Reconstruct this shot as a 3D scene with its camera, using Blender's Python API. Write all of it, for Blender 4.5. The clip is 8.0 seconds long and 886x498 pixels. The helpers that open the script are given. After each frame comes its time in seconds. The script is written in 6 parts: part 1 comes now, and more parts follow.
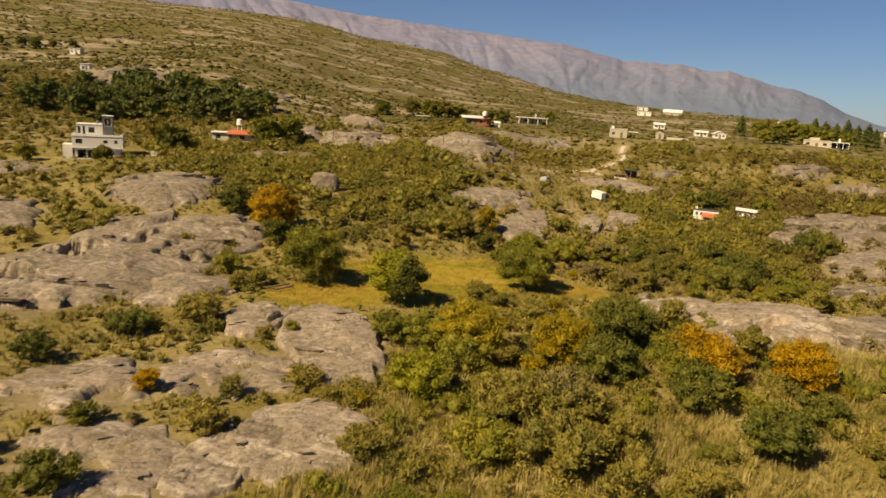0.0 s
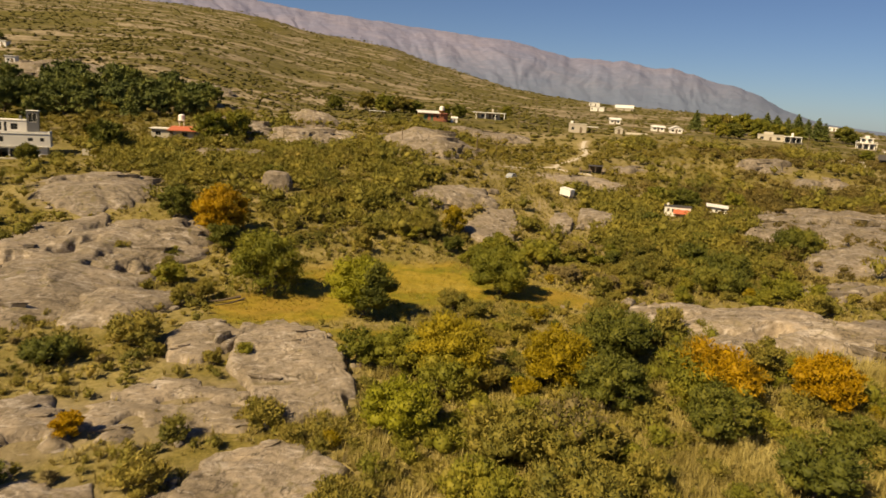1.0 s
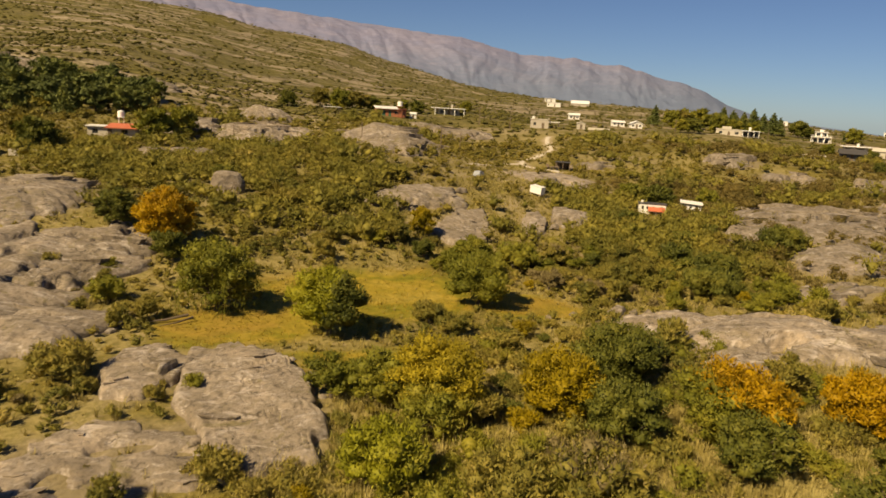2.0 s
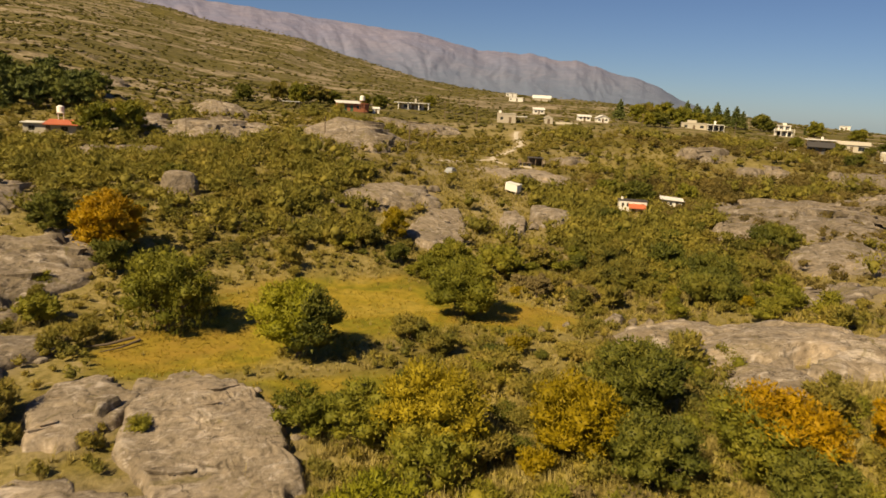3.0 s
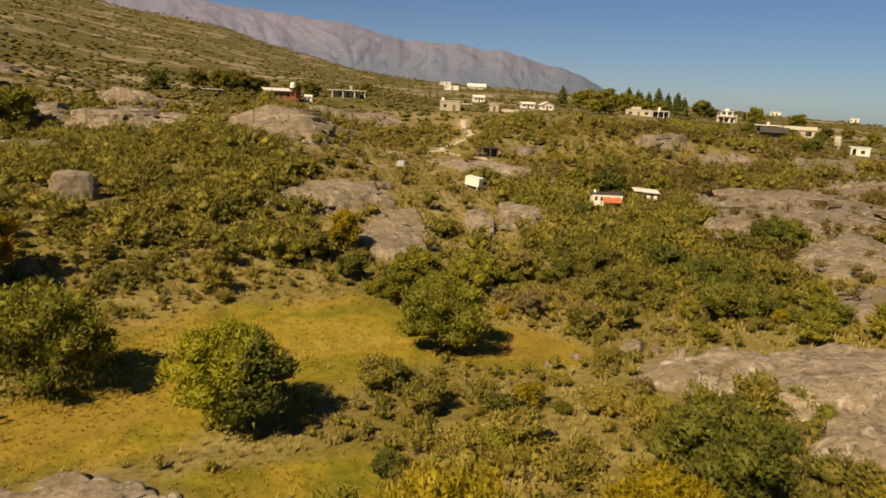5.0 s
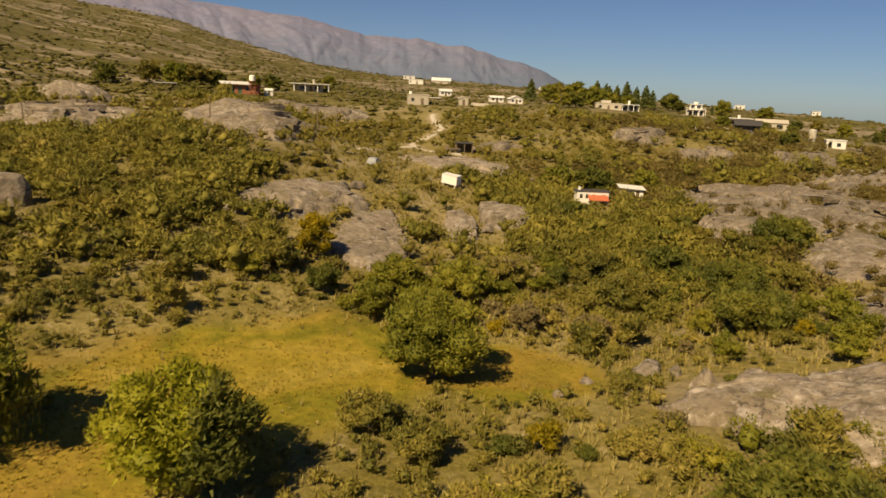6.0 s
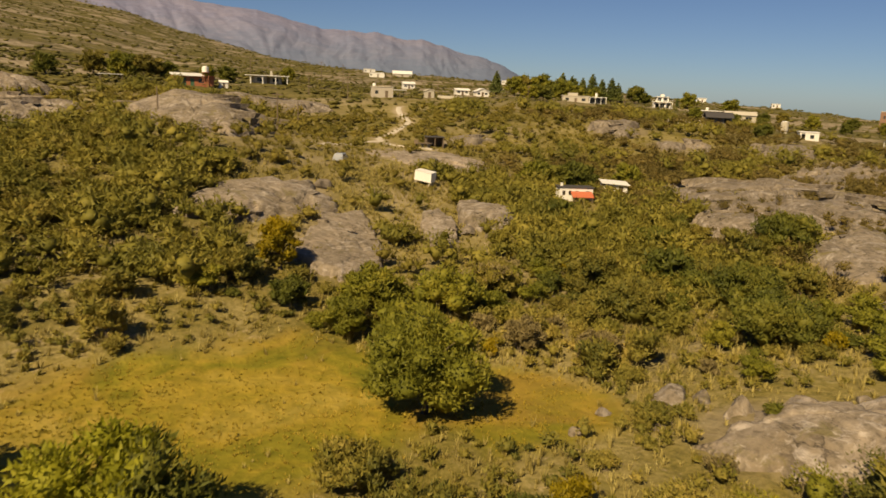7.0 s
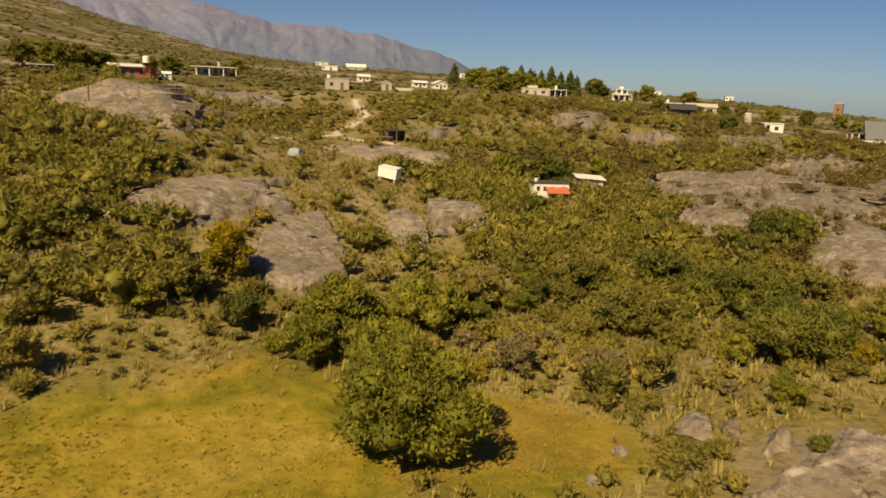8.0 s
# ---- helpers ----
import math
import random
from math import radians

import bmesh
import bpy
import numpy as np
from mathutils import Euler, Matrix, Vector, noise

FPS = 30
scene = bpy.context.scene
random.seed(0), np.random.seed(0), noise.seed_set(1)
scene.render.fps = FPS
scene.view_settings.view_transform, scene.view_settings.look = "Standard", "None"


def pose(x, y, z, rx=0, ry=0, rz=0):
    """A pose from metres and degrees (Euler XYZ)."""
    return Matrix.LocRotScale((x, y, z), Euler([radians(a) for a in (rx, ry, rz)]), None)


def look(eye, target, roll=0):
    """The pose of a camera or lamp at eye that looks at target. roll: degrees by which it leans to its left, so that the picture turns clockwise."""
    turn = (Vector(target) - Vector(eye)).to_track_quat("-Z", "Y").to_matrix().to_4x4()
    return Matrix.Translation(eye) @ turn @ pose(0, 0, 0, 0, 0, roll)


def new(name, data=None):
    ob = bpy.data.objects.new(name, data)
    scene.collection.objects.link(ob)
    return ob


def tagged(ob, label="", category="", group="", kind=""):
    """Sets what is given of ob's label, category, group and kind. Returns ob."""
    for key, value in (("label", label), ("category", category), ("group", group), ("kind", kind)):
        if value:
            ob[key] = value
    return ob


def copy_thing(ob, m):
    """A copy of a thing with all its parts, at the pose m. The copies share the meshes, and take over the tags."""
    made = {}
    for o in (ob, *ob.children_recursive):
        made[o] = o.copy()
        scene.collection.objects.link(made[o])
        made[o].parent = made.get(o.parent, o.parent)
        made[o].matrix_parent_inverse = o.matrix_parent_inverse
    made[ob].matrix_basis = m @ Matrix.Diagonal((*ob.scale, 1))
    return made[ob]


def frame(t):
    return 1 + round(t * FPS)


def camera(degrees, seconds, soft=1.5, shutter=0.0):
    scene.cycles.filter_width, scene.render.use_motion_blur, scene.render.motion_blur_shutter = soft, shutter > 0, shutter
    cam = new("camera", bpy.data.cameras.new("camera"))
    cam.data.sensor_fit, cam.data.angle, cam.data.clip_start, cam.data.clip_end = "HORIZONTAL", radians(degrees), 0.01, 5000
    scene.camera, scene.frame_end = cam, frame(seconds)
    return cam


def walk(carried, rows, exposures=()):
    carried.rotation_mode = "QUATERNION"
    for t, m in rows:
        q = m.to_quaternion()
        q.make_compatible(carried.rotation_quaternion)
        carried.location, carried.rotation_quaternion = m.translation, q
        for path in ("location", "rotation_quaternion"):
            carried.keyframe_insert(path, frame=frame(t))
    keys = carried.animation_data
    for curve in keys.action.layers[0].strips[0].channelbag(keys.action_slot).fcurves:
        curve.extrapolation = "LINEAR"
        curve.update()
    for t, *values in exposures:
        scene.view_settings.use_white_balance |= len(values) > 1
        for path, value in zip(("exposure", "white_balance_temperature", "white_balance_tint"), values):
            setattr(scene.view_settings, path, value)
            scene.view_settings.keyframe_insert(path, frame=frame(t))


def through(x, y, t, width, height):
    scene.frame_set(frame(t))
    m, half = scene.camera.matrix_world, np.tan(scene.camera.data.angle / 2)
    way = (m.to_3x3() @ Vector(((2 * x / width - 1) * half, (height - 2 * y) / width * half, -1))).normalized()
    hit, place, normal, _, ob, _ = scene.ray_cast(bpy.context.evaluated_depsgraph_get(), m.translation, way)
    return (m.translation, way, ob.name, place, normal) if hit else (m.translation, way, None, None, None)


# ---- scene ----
cam = camera(64.8, 8.0, 1.6, 0.5)
PATH = [
    (0, (0.605, -0.753, 20.713), (0.605, 1.204, 20.303), 3.6),
    (0.5, (-0.56, 3.822, 20.207), (-0.49, 5.778, 19.798), 3.5),
    (1, (-1.737, 8.338, 19.745), (-1.597, 10.291, 19.335), 3.5),
    (1.5, (-2.615, 12.834, 19.311), (-2.409, 14.781, 18.901), 3.4),
    (3, (-4.503, 25.786, 18.238), (-4.119, 27.705, 17.823), 3.1),
    (3.5, (-4.787, 30.295, 17.837), (-4.356, 32.202, 17.417), 3.0),
    (4, (-4.94, 34.615, 17.497), (-4.46, 36.51, 17.075), 2.9),
    (4.5, (-4.97, 38.908, 17.095), (-4.443, 40.79, 16.669), 2.8),
    (6, (-4.38, 51.972, 16.057), (-3.707, 53.804, 15.619), 2.5),
    (6.5, (-3.874, 56.272, 15.639), (-3.15, 58.083, 15.196), 2.5),
    (7, (-3.33, 60.564, 15.257), (-2.554, 62.352, 14.809), 2.4),
    (7.5, (-2.596, 64.535, 14.775), (-1.761, 66.295, 14.323), 2.4),
    (8, (-1.705, 68.517, 14.362), (-0.814, 70.248, 13.905), 2.3),
]
walk(cam, [(t, look(eye, target, roll)) for t, eye, target, roll in PATH], [(0.0, 1.12, 8200, 10), (3.0, 1.04, 8200, 10), (8.0, 0.9, 8200, 10)])

# ---- sky and sun ----
SUN_AZ, SUN_EL = -128.0, 44.0          # degrees from +y towards +x, degrees above the horizon
world = bpy.data.worlds.new("sky")
scene.world = world
world.use_nodes = True
wn = world.node_tree.nodes
sky = wn.new("ShaderNodeTexSky")
sky.sky_type, sky.sun_disc = "NISHITA", False
sky.sun_elevation, sky.sun_rotation = radians(SUN_EL), radians(SUN_AZ)
sky.altitude, sky.air_density, sky.dust_density, sky.ozone_density = 900, 0.9, 0.4, 3.0
deep_air = wn.new("ShaderNodeMix")
deep_air.data_type, deep_air.blend_type, deep_air.inputs[0].default_value = "RGBA", "MULTIPLY", 1.0
deep_air.inputs[7].default_value = (0.345, 0.445, 0.63, 1)
world.node_tree.links.new(sky.outputs[0], deep_air.inputs[6])
world.node_tree.links.new(deep_air.outputs[2], wn["Background"].inputs[0])
wn["Background"].inputs[1].default_value = 0.057
sun_data = bpy.data.lights.new("sun", "SUN")
sun_data.energy, sun_data.angle, sun_data.color = 3.75, radians(0.5), (1.0, 0.86, 0.62)
sun = new("sun", sun_data)
to_sun = Vector((math.sin(radians(SUN_AZ)) * math.cos(radians(SUN_EL)), math.cos(radians(SUN_AZ)) * math.cos(radians(SUN_EL)), math.sin(radians(SUN_EL))))
sun.matrix_world = look(to_sun * 300, (0, 0, 0))

# ---- relief of the land ----
GRID_X = np.array([-420, -200, -110, -60, -25, 5, 35, 75, 140, 300, 700], float)
GRID_Y = np.array([15, 55, 80, 105, 130, 165, 220, 310, 500, 950], float)
RELIEF = np.array((
    (-0, -6.7, -5.4, -4.2, -4.1, -7.2, -6.3, -3, 1, 0, -4),
    (0, -5.4, -4.9, -4.3, -6.1, -5.7, -4, -0.6, 2.1, 1.3, -4),
    (1, -3.9, -4.2, -6.1, -5.4, -5.4, -3.2, -0.4, 2.8, 1.9, -4),
    (2, -1.3, -2.2, -3.6, -5, -5.8, -5.3, -1.2, 3, 2, -4),
    (4, 2.8, 0.4, 1.8, 0, -2.6, -3.7, 0.5, 2.5, 2.1, -4),
    (7, 7.2, 3.8, 4.6, 5, 7.4, 2.6, -0.4, 2.5, 4, -4),
    (16, 21.3, 10.8, 12.2, 8.8, 11.5, 5.5, 9.4, 8.4, 1.7, -4.5),
    (31.7, 24.5, 32, 22.9, 18, 16.1, 16.7, 13.7, 12.7, 8, -5.6),
    (65.8, 58.2, 50, 40.1, 36, 30.5, 26.5, 22, 19.5, 18.5, 4),
    (127.8, 116, 96.5, 91, 85.5, 78, 69.5, 61, 43.5, 26, 12),
))


def lattice(ix, iy, seed):
    """Repeatable noise values from 0 to 1 on whole numbers."""
    v = (ix.astype(np.int64) * 374761393 + iy.astype(np.int64) * 668265263 + seed * 974634777) & 0x7FFFFFFF
    v = ((v ^ (v >> 13)) * 1274126177) & 0x7FFFFFFF
    v = ((v ^ (v >> 16)) * 69069 + 12345) & 0x7FFFFFFF
    return ((v >> 7) & 0xFFFF) / 65535.0


def vnoise(x, y, seed=0):
    """Smooth noise from -1 to 1."""
    ix, iy = np.floor(x), np.floor(y)
    fx, fy = x - ix, y - iy
    fx, fy = fx * fx * fx * (fx * (fx * 6 - 15) + 10), fy * fy * fy * (fy * (fy * 6 - 15) + 10)
    a, b = lattice(ix, iy, seed), lattice(ix + 1, iy, seed)
    c, d = lattice(ix, iy + 1, seed), lattice(ix + 1, iy + 1, seed)
    return ((a + (b - a) * fx) * (1 - fy) + (c + (d - c) * fx) * fy) * 2 - 1


def fbm(x, y, octaves=4, seed=0):
    total, amp = 0, 0.5
    for k in range(octaves):
        total = total + amp * vnoise(x * 2.03 ** k + 17.3 * k, y * 2.03 ** k - 9.1 * k, seed + k)
        amp *= 0.5
    return total


def smooth(a, b, v):
    f = np.clip((v - a) / (b - a), 0, 1)
    return f * f * (3 - 2 * f)


def spline_weights(grid, v):
    v = np.clip(v, grid[0], grid[-1])
    n, h = len(grid), np.diff(grid)
    i = np.clip(np.searchsorted(grid, v, side="right") - 1, 0, n - 2)
    f, r = (v - grid[i]) / h[i], np.arange(len(v))
    w = np.zeros((len(v), n))
    np.add.at(w, (r, i), 2 * f ** 3 - 3 * f ** 2 + 1)
    np.add.at(w, (r, i + 1), 3 * f ** 2 - 2 * f ** 3)
    for k, c in ((i, f ** 3 - 2 * f ** 2 + f), (i + 1, f ** 3 - f ** 2)):
        lo, hi = np.maximum(k - 1, 0), np.minimum(k + 1, n - 1)
        s = c * h[i] / (grid[hi] - grid[lo])
        np.add.at(w, (r, hi), s)
        np.add.at(w, (r, lo), -s)
    return w


def land(x, y):
    """Height of the ground, for arrays of places."""
    x, y = np.atleast_1d(np.asarray(x, float)), np.atleast_1d(np.asarray(y, float))
    z = np.einsum("ij,ij->i", spline_weights(GRID_Y, y) @ RELIEF, spline_weights(GRID_X, x))
    far = smooth(360, 620, y + np.abs(x) * 0.3)
    z = z + 0.35 * fbm(x / 11, y / 11, 3, 5) + 0.16 * fbm(x / 2.6, y / 2.6, 2, 9)
    z = z + far * (4.0 * fbm(x / 75, y / 60, 4, 21) + 1.6 * fbm(x / 18, y / 14, 3, 27))
    # to the east the land falls away into a wide valley
    east = smooth(0.5, 0.85, x / np.maximum(y, 40.0))
    return z - 0.05 * np.maximum(np.hypot(x, y) - 540, 0) * east


def ground(x, y):
    return float(land(x, y)[0])


# ---- masks: what covers the ground where ----
def blob(x, y, cx, cy, rx, ry, turn=0.0, wobble=0.35, seed=3):
    """1 inside an uneven ellipse, 0 outside."""
    c, s = math.cos(radians(turn)), math.sin(radians(turn))
    u, v = ((x - cx) * c + (y - cy) * s) / rx, (-(x - cx) * s + (y - cy) * c) / ry
    return smooth(1.15, 0.8, np.hypot(u, v) + wobble * fbm(x / 6, y / 6, 3, seed))


MEADOW = [(2, 104, 17, 11, 0), (-12, 93, 13, 8, 25), (-4, 79, 9, 5, 10), (19, 99, 7, 7, 0)]
# name of the spread: centre x, y, half length, half width, turn, rise
OUTCROPS = [
    (-49, 93, 14, 26, -24, 2.0), (-53, 131, 11, 12, 20, 1.2), (-37, 113, 8, 7, 10, 1.6), (-33, 87, 6, 7, -20, 1.4),
    (-10.8, 72, 5.6, 12, 16, 0.85), (-9.8, 50.2, 5.4, 6.4, 0, 0.7), (-30.5, 57, 7.2, 6.2, 12, 0.7), (-23.4, 45.2, 7.0, 5.6, -12, 0.6),
    (-15.3, 45, 3.2, 5.2, 0, 0.5), (-19.2, 62.5, 7.4, 5.6, 20, 0.5), (-20.8, 77, 3.8, 5.6, 0, 0.7),
    (31.5, 86.2, 6.6, 5.6, -14, 1.2), (41, 79, 12, 8, -28, 1.6), (32.5, 72, 5, 4.5, 0, 1.0), (53, 73, 9, 8, -20, 1.2),
    (16.5, 134.5, 5.2, 8.8, -25, 0.8), (9.5, 144.5, 9.5, 4.6, 22, 0.9), (30, 138.5, 2.4, 6.0, -20, 0.8), (37.6, 141.2, 4.0, 3.6, 15, 1.9),
    (44, 175.5, 12, 9.5, -18, 0.7), (85, 139, 15, 27, -31, 1.3), (118, 152, 20, 10, 26, 0.9), (66, 126, 8, 6, 30, 1.0), (130, 160, 14, 7, 25, 0.8), (100, 124, 12, 8, 20, 1.0), (58.5, 97.5, 8, 5.5, 25, 1.2), (71, 110, 9, 7, 10, 1.0),
    (-43, 203, 8, 10, 10, 2.6), (-24, 203, 11.5, 18, 0, 3.0), (6, 187, 11, 18, 0, 2.4), (-30, 238, 8, 5, 0, 3.6),
    (104, 203, 10, 6, 10, 1.8), (110, 188, 8, 5, -5, 1.3), (132, 178, 12, 6, 5, 1.4), (60, 196, 8, 4, 10, 0.8), (30, 246, 14, 6, 0, 1.6),
    (-40, 171, 9, 4.5, 5, 0.7), (-95, 140, 12, 9, 0, 1.2), (-74, 112, 9, 8, 0, 1.2), (-118, 262, 18, 9, 12, 3), (-75, 262, 15, 7, 10, 2.5), (-60, 58, 11, 11, 0, 0.9),
]
TRACK = [(60, 240), (58.4, 236), (56.4, 226.6), (55.2, 218.5), (47.6, 209.3), (43.2, 205.8), (41.8, 198), (43.5, 191.5), (49, 188.5)]
TRACK_B = [(43, 201), (36, 197), (29, 184), (24, 176)]


def near_line(x, y, pts, wide):
    best = np.full(np.shape(x), 1e9)
    for (ax, ay), (bx, by) in zip(pts, pts[1:]):
        dx, dy = bx - ax, by - ay
        f = np.clip(((x - ax) * dx + (y - ay) * dy) / (dx * dx + dy * dy), 0, 1)
        best = np.minimum(best, np.hypot(x - ax - f * dx, y - ay - f * dy))
    return smooth(wide * 1.3, wide * 0.7, best)


def meadow_mask(x, y):
    return np.max([blob(x, y, *m) for m in MEADOW], axis=0)


def rock_mask(x, y):
    m = np.max([blob(x, y, *o[:5], 0.25, 31) for o in OUTCROPS], axis=0)
    bands = fbm(x / 17, (y + 0.25 * x) / 10, 5, 41)
    slope = smooth(160, 330, y - 0.2 * x) * smooth(120, -40, x - 0.12 * y)
    return np.maximum(m, smooth(0.13, 0.22, bands) * slope * 0.25)


def scrub_density(x, y):
    """How thickly shrubs stand, 0 to 1."""
    d = 0.42 + 0.12 * smooth(118, 140, y) + 0.6 * fbm(x / 15, y / 12, 3, 51)
    for cx, cy, rx, ry, gain in ((54, 128, 20, 18, 0.85), (34, 118, 15, 13, 0.45), (-8, 150, 28, 17, 0.85), (-38, 158, 20, 14, 0.4), (12, 54, 22, 15, 0.12),
                                 (80, 172, 34, 16, 0.45), (20, 215, 45, 14, 0.2), (5, 80, 9, 8, 0.3), (115, 230, 50, 22, 0.35), (-30, 66, 14, 20, -0.25), (-22, 72, 10, 8, 0.1),
                                 (90, 140, 24, 20, -0.25), (44, 102, 15, 9, 0.6), (8, 58, 18, 18, 0.2), (25.5, 55, 3.2, 8, -0.8), (31, 52, 3.0, 7, -0.6), (20, 48, 3, 6, -0.5), (8, 226, 26, 15, -0.5), (14, 141, 14, 13, -0.4), (-40, 185, 30, 9, -0.25), (30, 166, 10, 8, -0.7), (25, 153, 12, 14, -0.4), (44, 199, 7, 8, -0.6), (45, 173, 15, 6, -0.6), (30, 174, 16, 12, -0.2), (-70, 160, 20, 8, -0.3), (150, 180, 40, 18, 0.15), (0, 275, 60, 20, 0.3), (-30, 172, 50, 16, 0.35), (-12, 190, 38, 7, -0.6), (-75, 190, 40, 26, 0.3), (20, 228, 60, 16, 0.25), (60, 290, 80, 30, 0.2)):
        d = d + gain * np.exp(-((x - cx) / rx) ** 2 - ((y - cy) / ry) ** 2)
    d = d * (1 - 0.98 * meadow_mask(x, y)) * (1 - 0.95 * rock_mask(x, y))
    return np.clip(d * (1 - near_line(x, y, TRACK, 3.0)) * (1 - near_line(x, y, TRACK_B, 2.5)), 0, 1)


# ---- materials ----
def shader(name):
    m = bpy.data.materials.new(name)
    m.use_nodes = True
    return m, m.node_tree.nodes, m.node_tree.links, m.node_tree.nodes["Principled BSDF"]


def ramp(nodes, stops):
    r = nodes.new("ShaderNodeValToRGB")
    r.color_ramp.elements[0].position, r.color_ramp.elements[-1].position = stops[0][0], stops[-1][0]
    r.color_ramp.elements[0].color, r.color_ramp.elements[-1].color = (*stops[0][1], 1), (*stops[-1][1], 1)
    for at, colour in stops[1:-1]:
        r.color_ramp.elements.new(at).color = (*colour, 1)
    return r


def noise_node(nodes, links, scale, detail=4, rough=0.55, where=None, warp=0.0):
    n = nodes.new("ShaderNodeTexNoise")
    n.inputs["Scale"].default_value, n.inputs["Detail"].default_value, n.inputs["Roughness"].default_value = scale, detail, rough
    n.inputs["Distortion"].default_value = warp
    if where is not None:
        links.new(where, n.inputs["Vector"])
    return n


def mix(nodes, links, fac, a, b, mode="MIX"):
    n = nodes.new("ShaderNodeMix")
    n.data_type, n.blend_type = "RGBA", mode
    for sock, v in ((n.inputs[0], fac), (n.inputs[6], a), (n.inputs[7], b)):
        if isinstance(v, (int, float)):
            sock.default_value = v
        elif isinstance(v, tuple):
            sock.default_value = (*v, 1)
        else:
            links.new(v, sock)
    return n.outputs[2]


def bump(nodes, links, bsdf, height, strength, distance, below=None):
    b = nodes.new("ShaderNodeBump")
    b.inputs["Strength"].default_value, b.inputs["Distance"].default_value = strength, distance
    links.new(height, b.inputs["Height"])
    if below is not None:
        links.new(below, b.inputs["Normal"])
    links.new(b.outputs[0], bsdf.inputs["Normal"])
    return b.outputs[0]


def mat_foliage(name, stops, through=0.32, patch=0.14):
    """Leaves: hue drifts from plant to plant and from leaf to leaf."""
    m, n, l, p = shader(name)
    geo = n.new("ShaderNodeNewGeometry")
    big = noise_node(n, l, patch, 3, 0.6, geo.outputs["Position"])
    r = ramp(n, stops)
    add = n.new("ShaderNodeMath")
    add.operation = "MULTIPLY_ADD"
    l.new(geo.outputs["Random Per Island"], add.inputs[0])
    add.inputs[1].default_value = 0.3
    shift = n.new("ShaderNodeMath")
    shift.operation = "MULTIPLY_ADD"
    l.new(big.outputs["Fac"], shift.inputs[0])
    shift.inputs[1].default_value, shift.inputs[2].default_value = 1.3, -0.32
    l.new(shift.outputs[0], add.inputs[2])
    l.new(add.outputs[0], r.inputs[0])
    sprig = noise_node(n, l, 4.5, 3, 0.7, geo.outputs["Position"])
    spread_ = n.new("ShaderNodeMath")
    spread_.operation = "MULTIPLY_ADD"
    l.new(sprig.outputs["Fac"], spread_.inputs[0])
    spread_.inputs[1].default_value = 0.4
    l.new(add.outputs[0], spread_.inputs[2])
    less = n.new("ShaderNodeMath")
    less.operation = "SUBTRACT"
    less.inputs[1].default_value = 0.2
    l.new(spread_.outputs[0], less.inputs[0])
    l.new(less.outputs[0], r.inputs[0])
    l.new(r.outputs[0], p.inputs["Base Color"])
    bump(n, l, p, sprig.outputs["Fac"], 0.3, 0.2)
    p.inputs["Roughness"].default_value, p.inputs["Specular IOR Level"].default_value = 0.65, 0.25
    t = n.new("ShaderNodeBsdfTranslucent")
    l.new(r.outputs[0], t.inputs["Color"])
    mx = n.new("ShaderNodeMixShader")
    mx.inputs[0].default_value = through
    l.new(p.outputs[0], mx.inputs[1])
    l.new(t.outputs[0], mx.inputs[2])
    l.new(mx.outputs[0], n["Material Output"].inputs["Surface"])
    return m


def mat_plain(name, colour, rough=0.8, metal=0.0, grain=6.0, vary=0.22, relief=0.15):
    """Paint, plaster, wood or sheet metal with stains at two scales."""
    m, n, l, p = shader(name)
    geo = n.new("ShaderNodeNewGeometry")
    a = noise_node(n, l, grain * 0.12, 3, 0.6, geo.outputs["Position"])
    b = noise_node(n, l, grain, 4, 0.6, geo.outputs["Position"])
    dark = tuple(c * (1 - vary) for c in colour)
    c1 = mix(n, l, a.outputs["Fac"], dark, tuple(min(1, c * (1 + vary * 0.5)) for c in colour))
    c2 = mix(n, l, b.outputs["Fac"], (1 - vary * 0.5,) * 3, (1, 1, 1))
    l.new(mix(n, l, 1.0, c1, c2, "MULTIPLY"), p.inputs["Base Color"])
    p.inputs["Roughness"].default_value, p.inputs["Metallic"].default_value = rough, metal
    bump(n, l, p, b.outputs["Fac"], relief, 0.02)
    return m


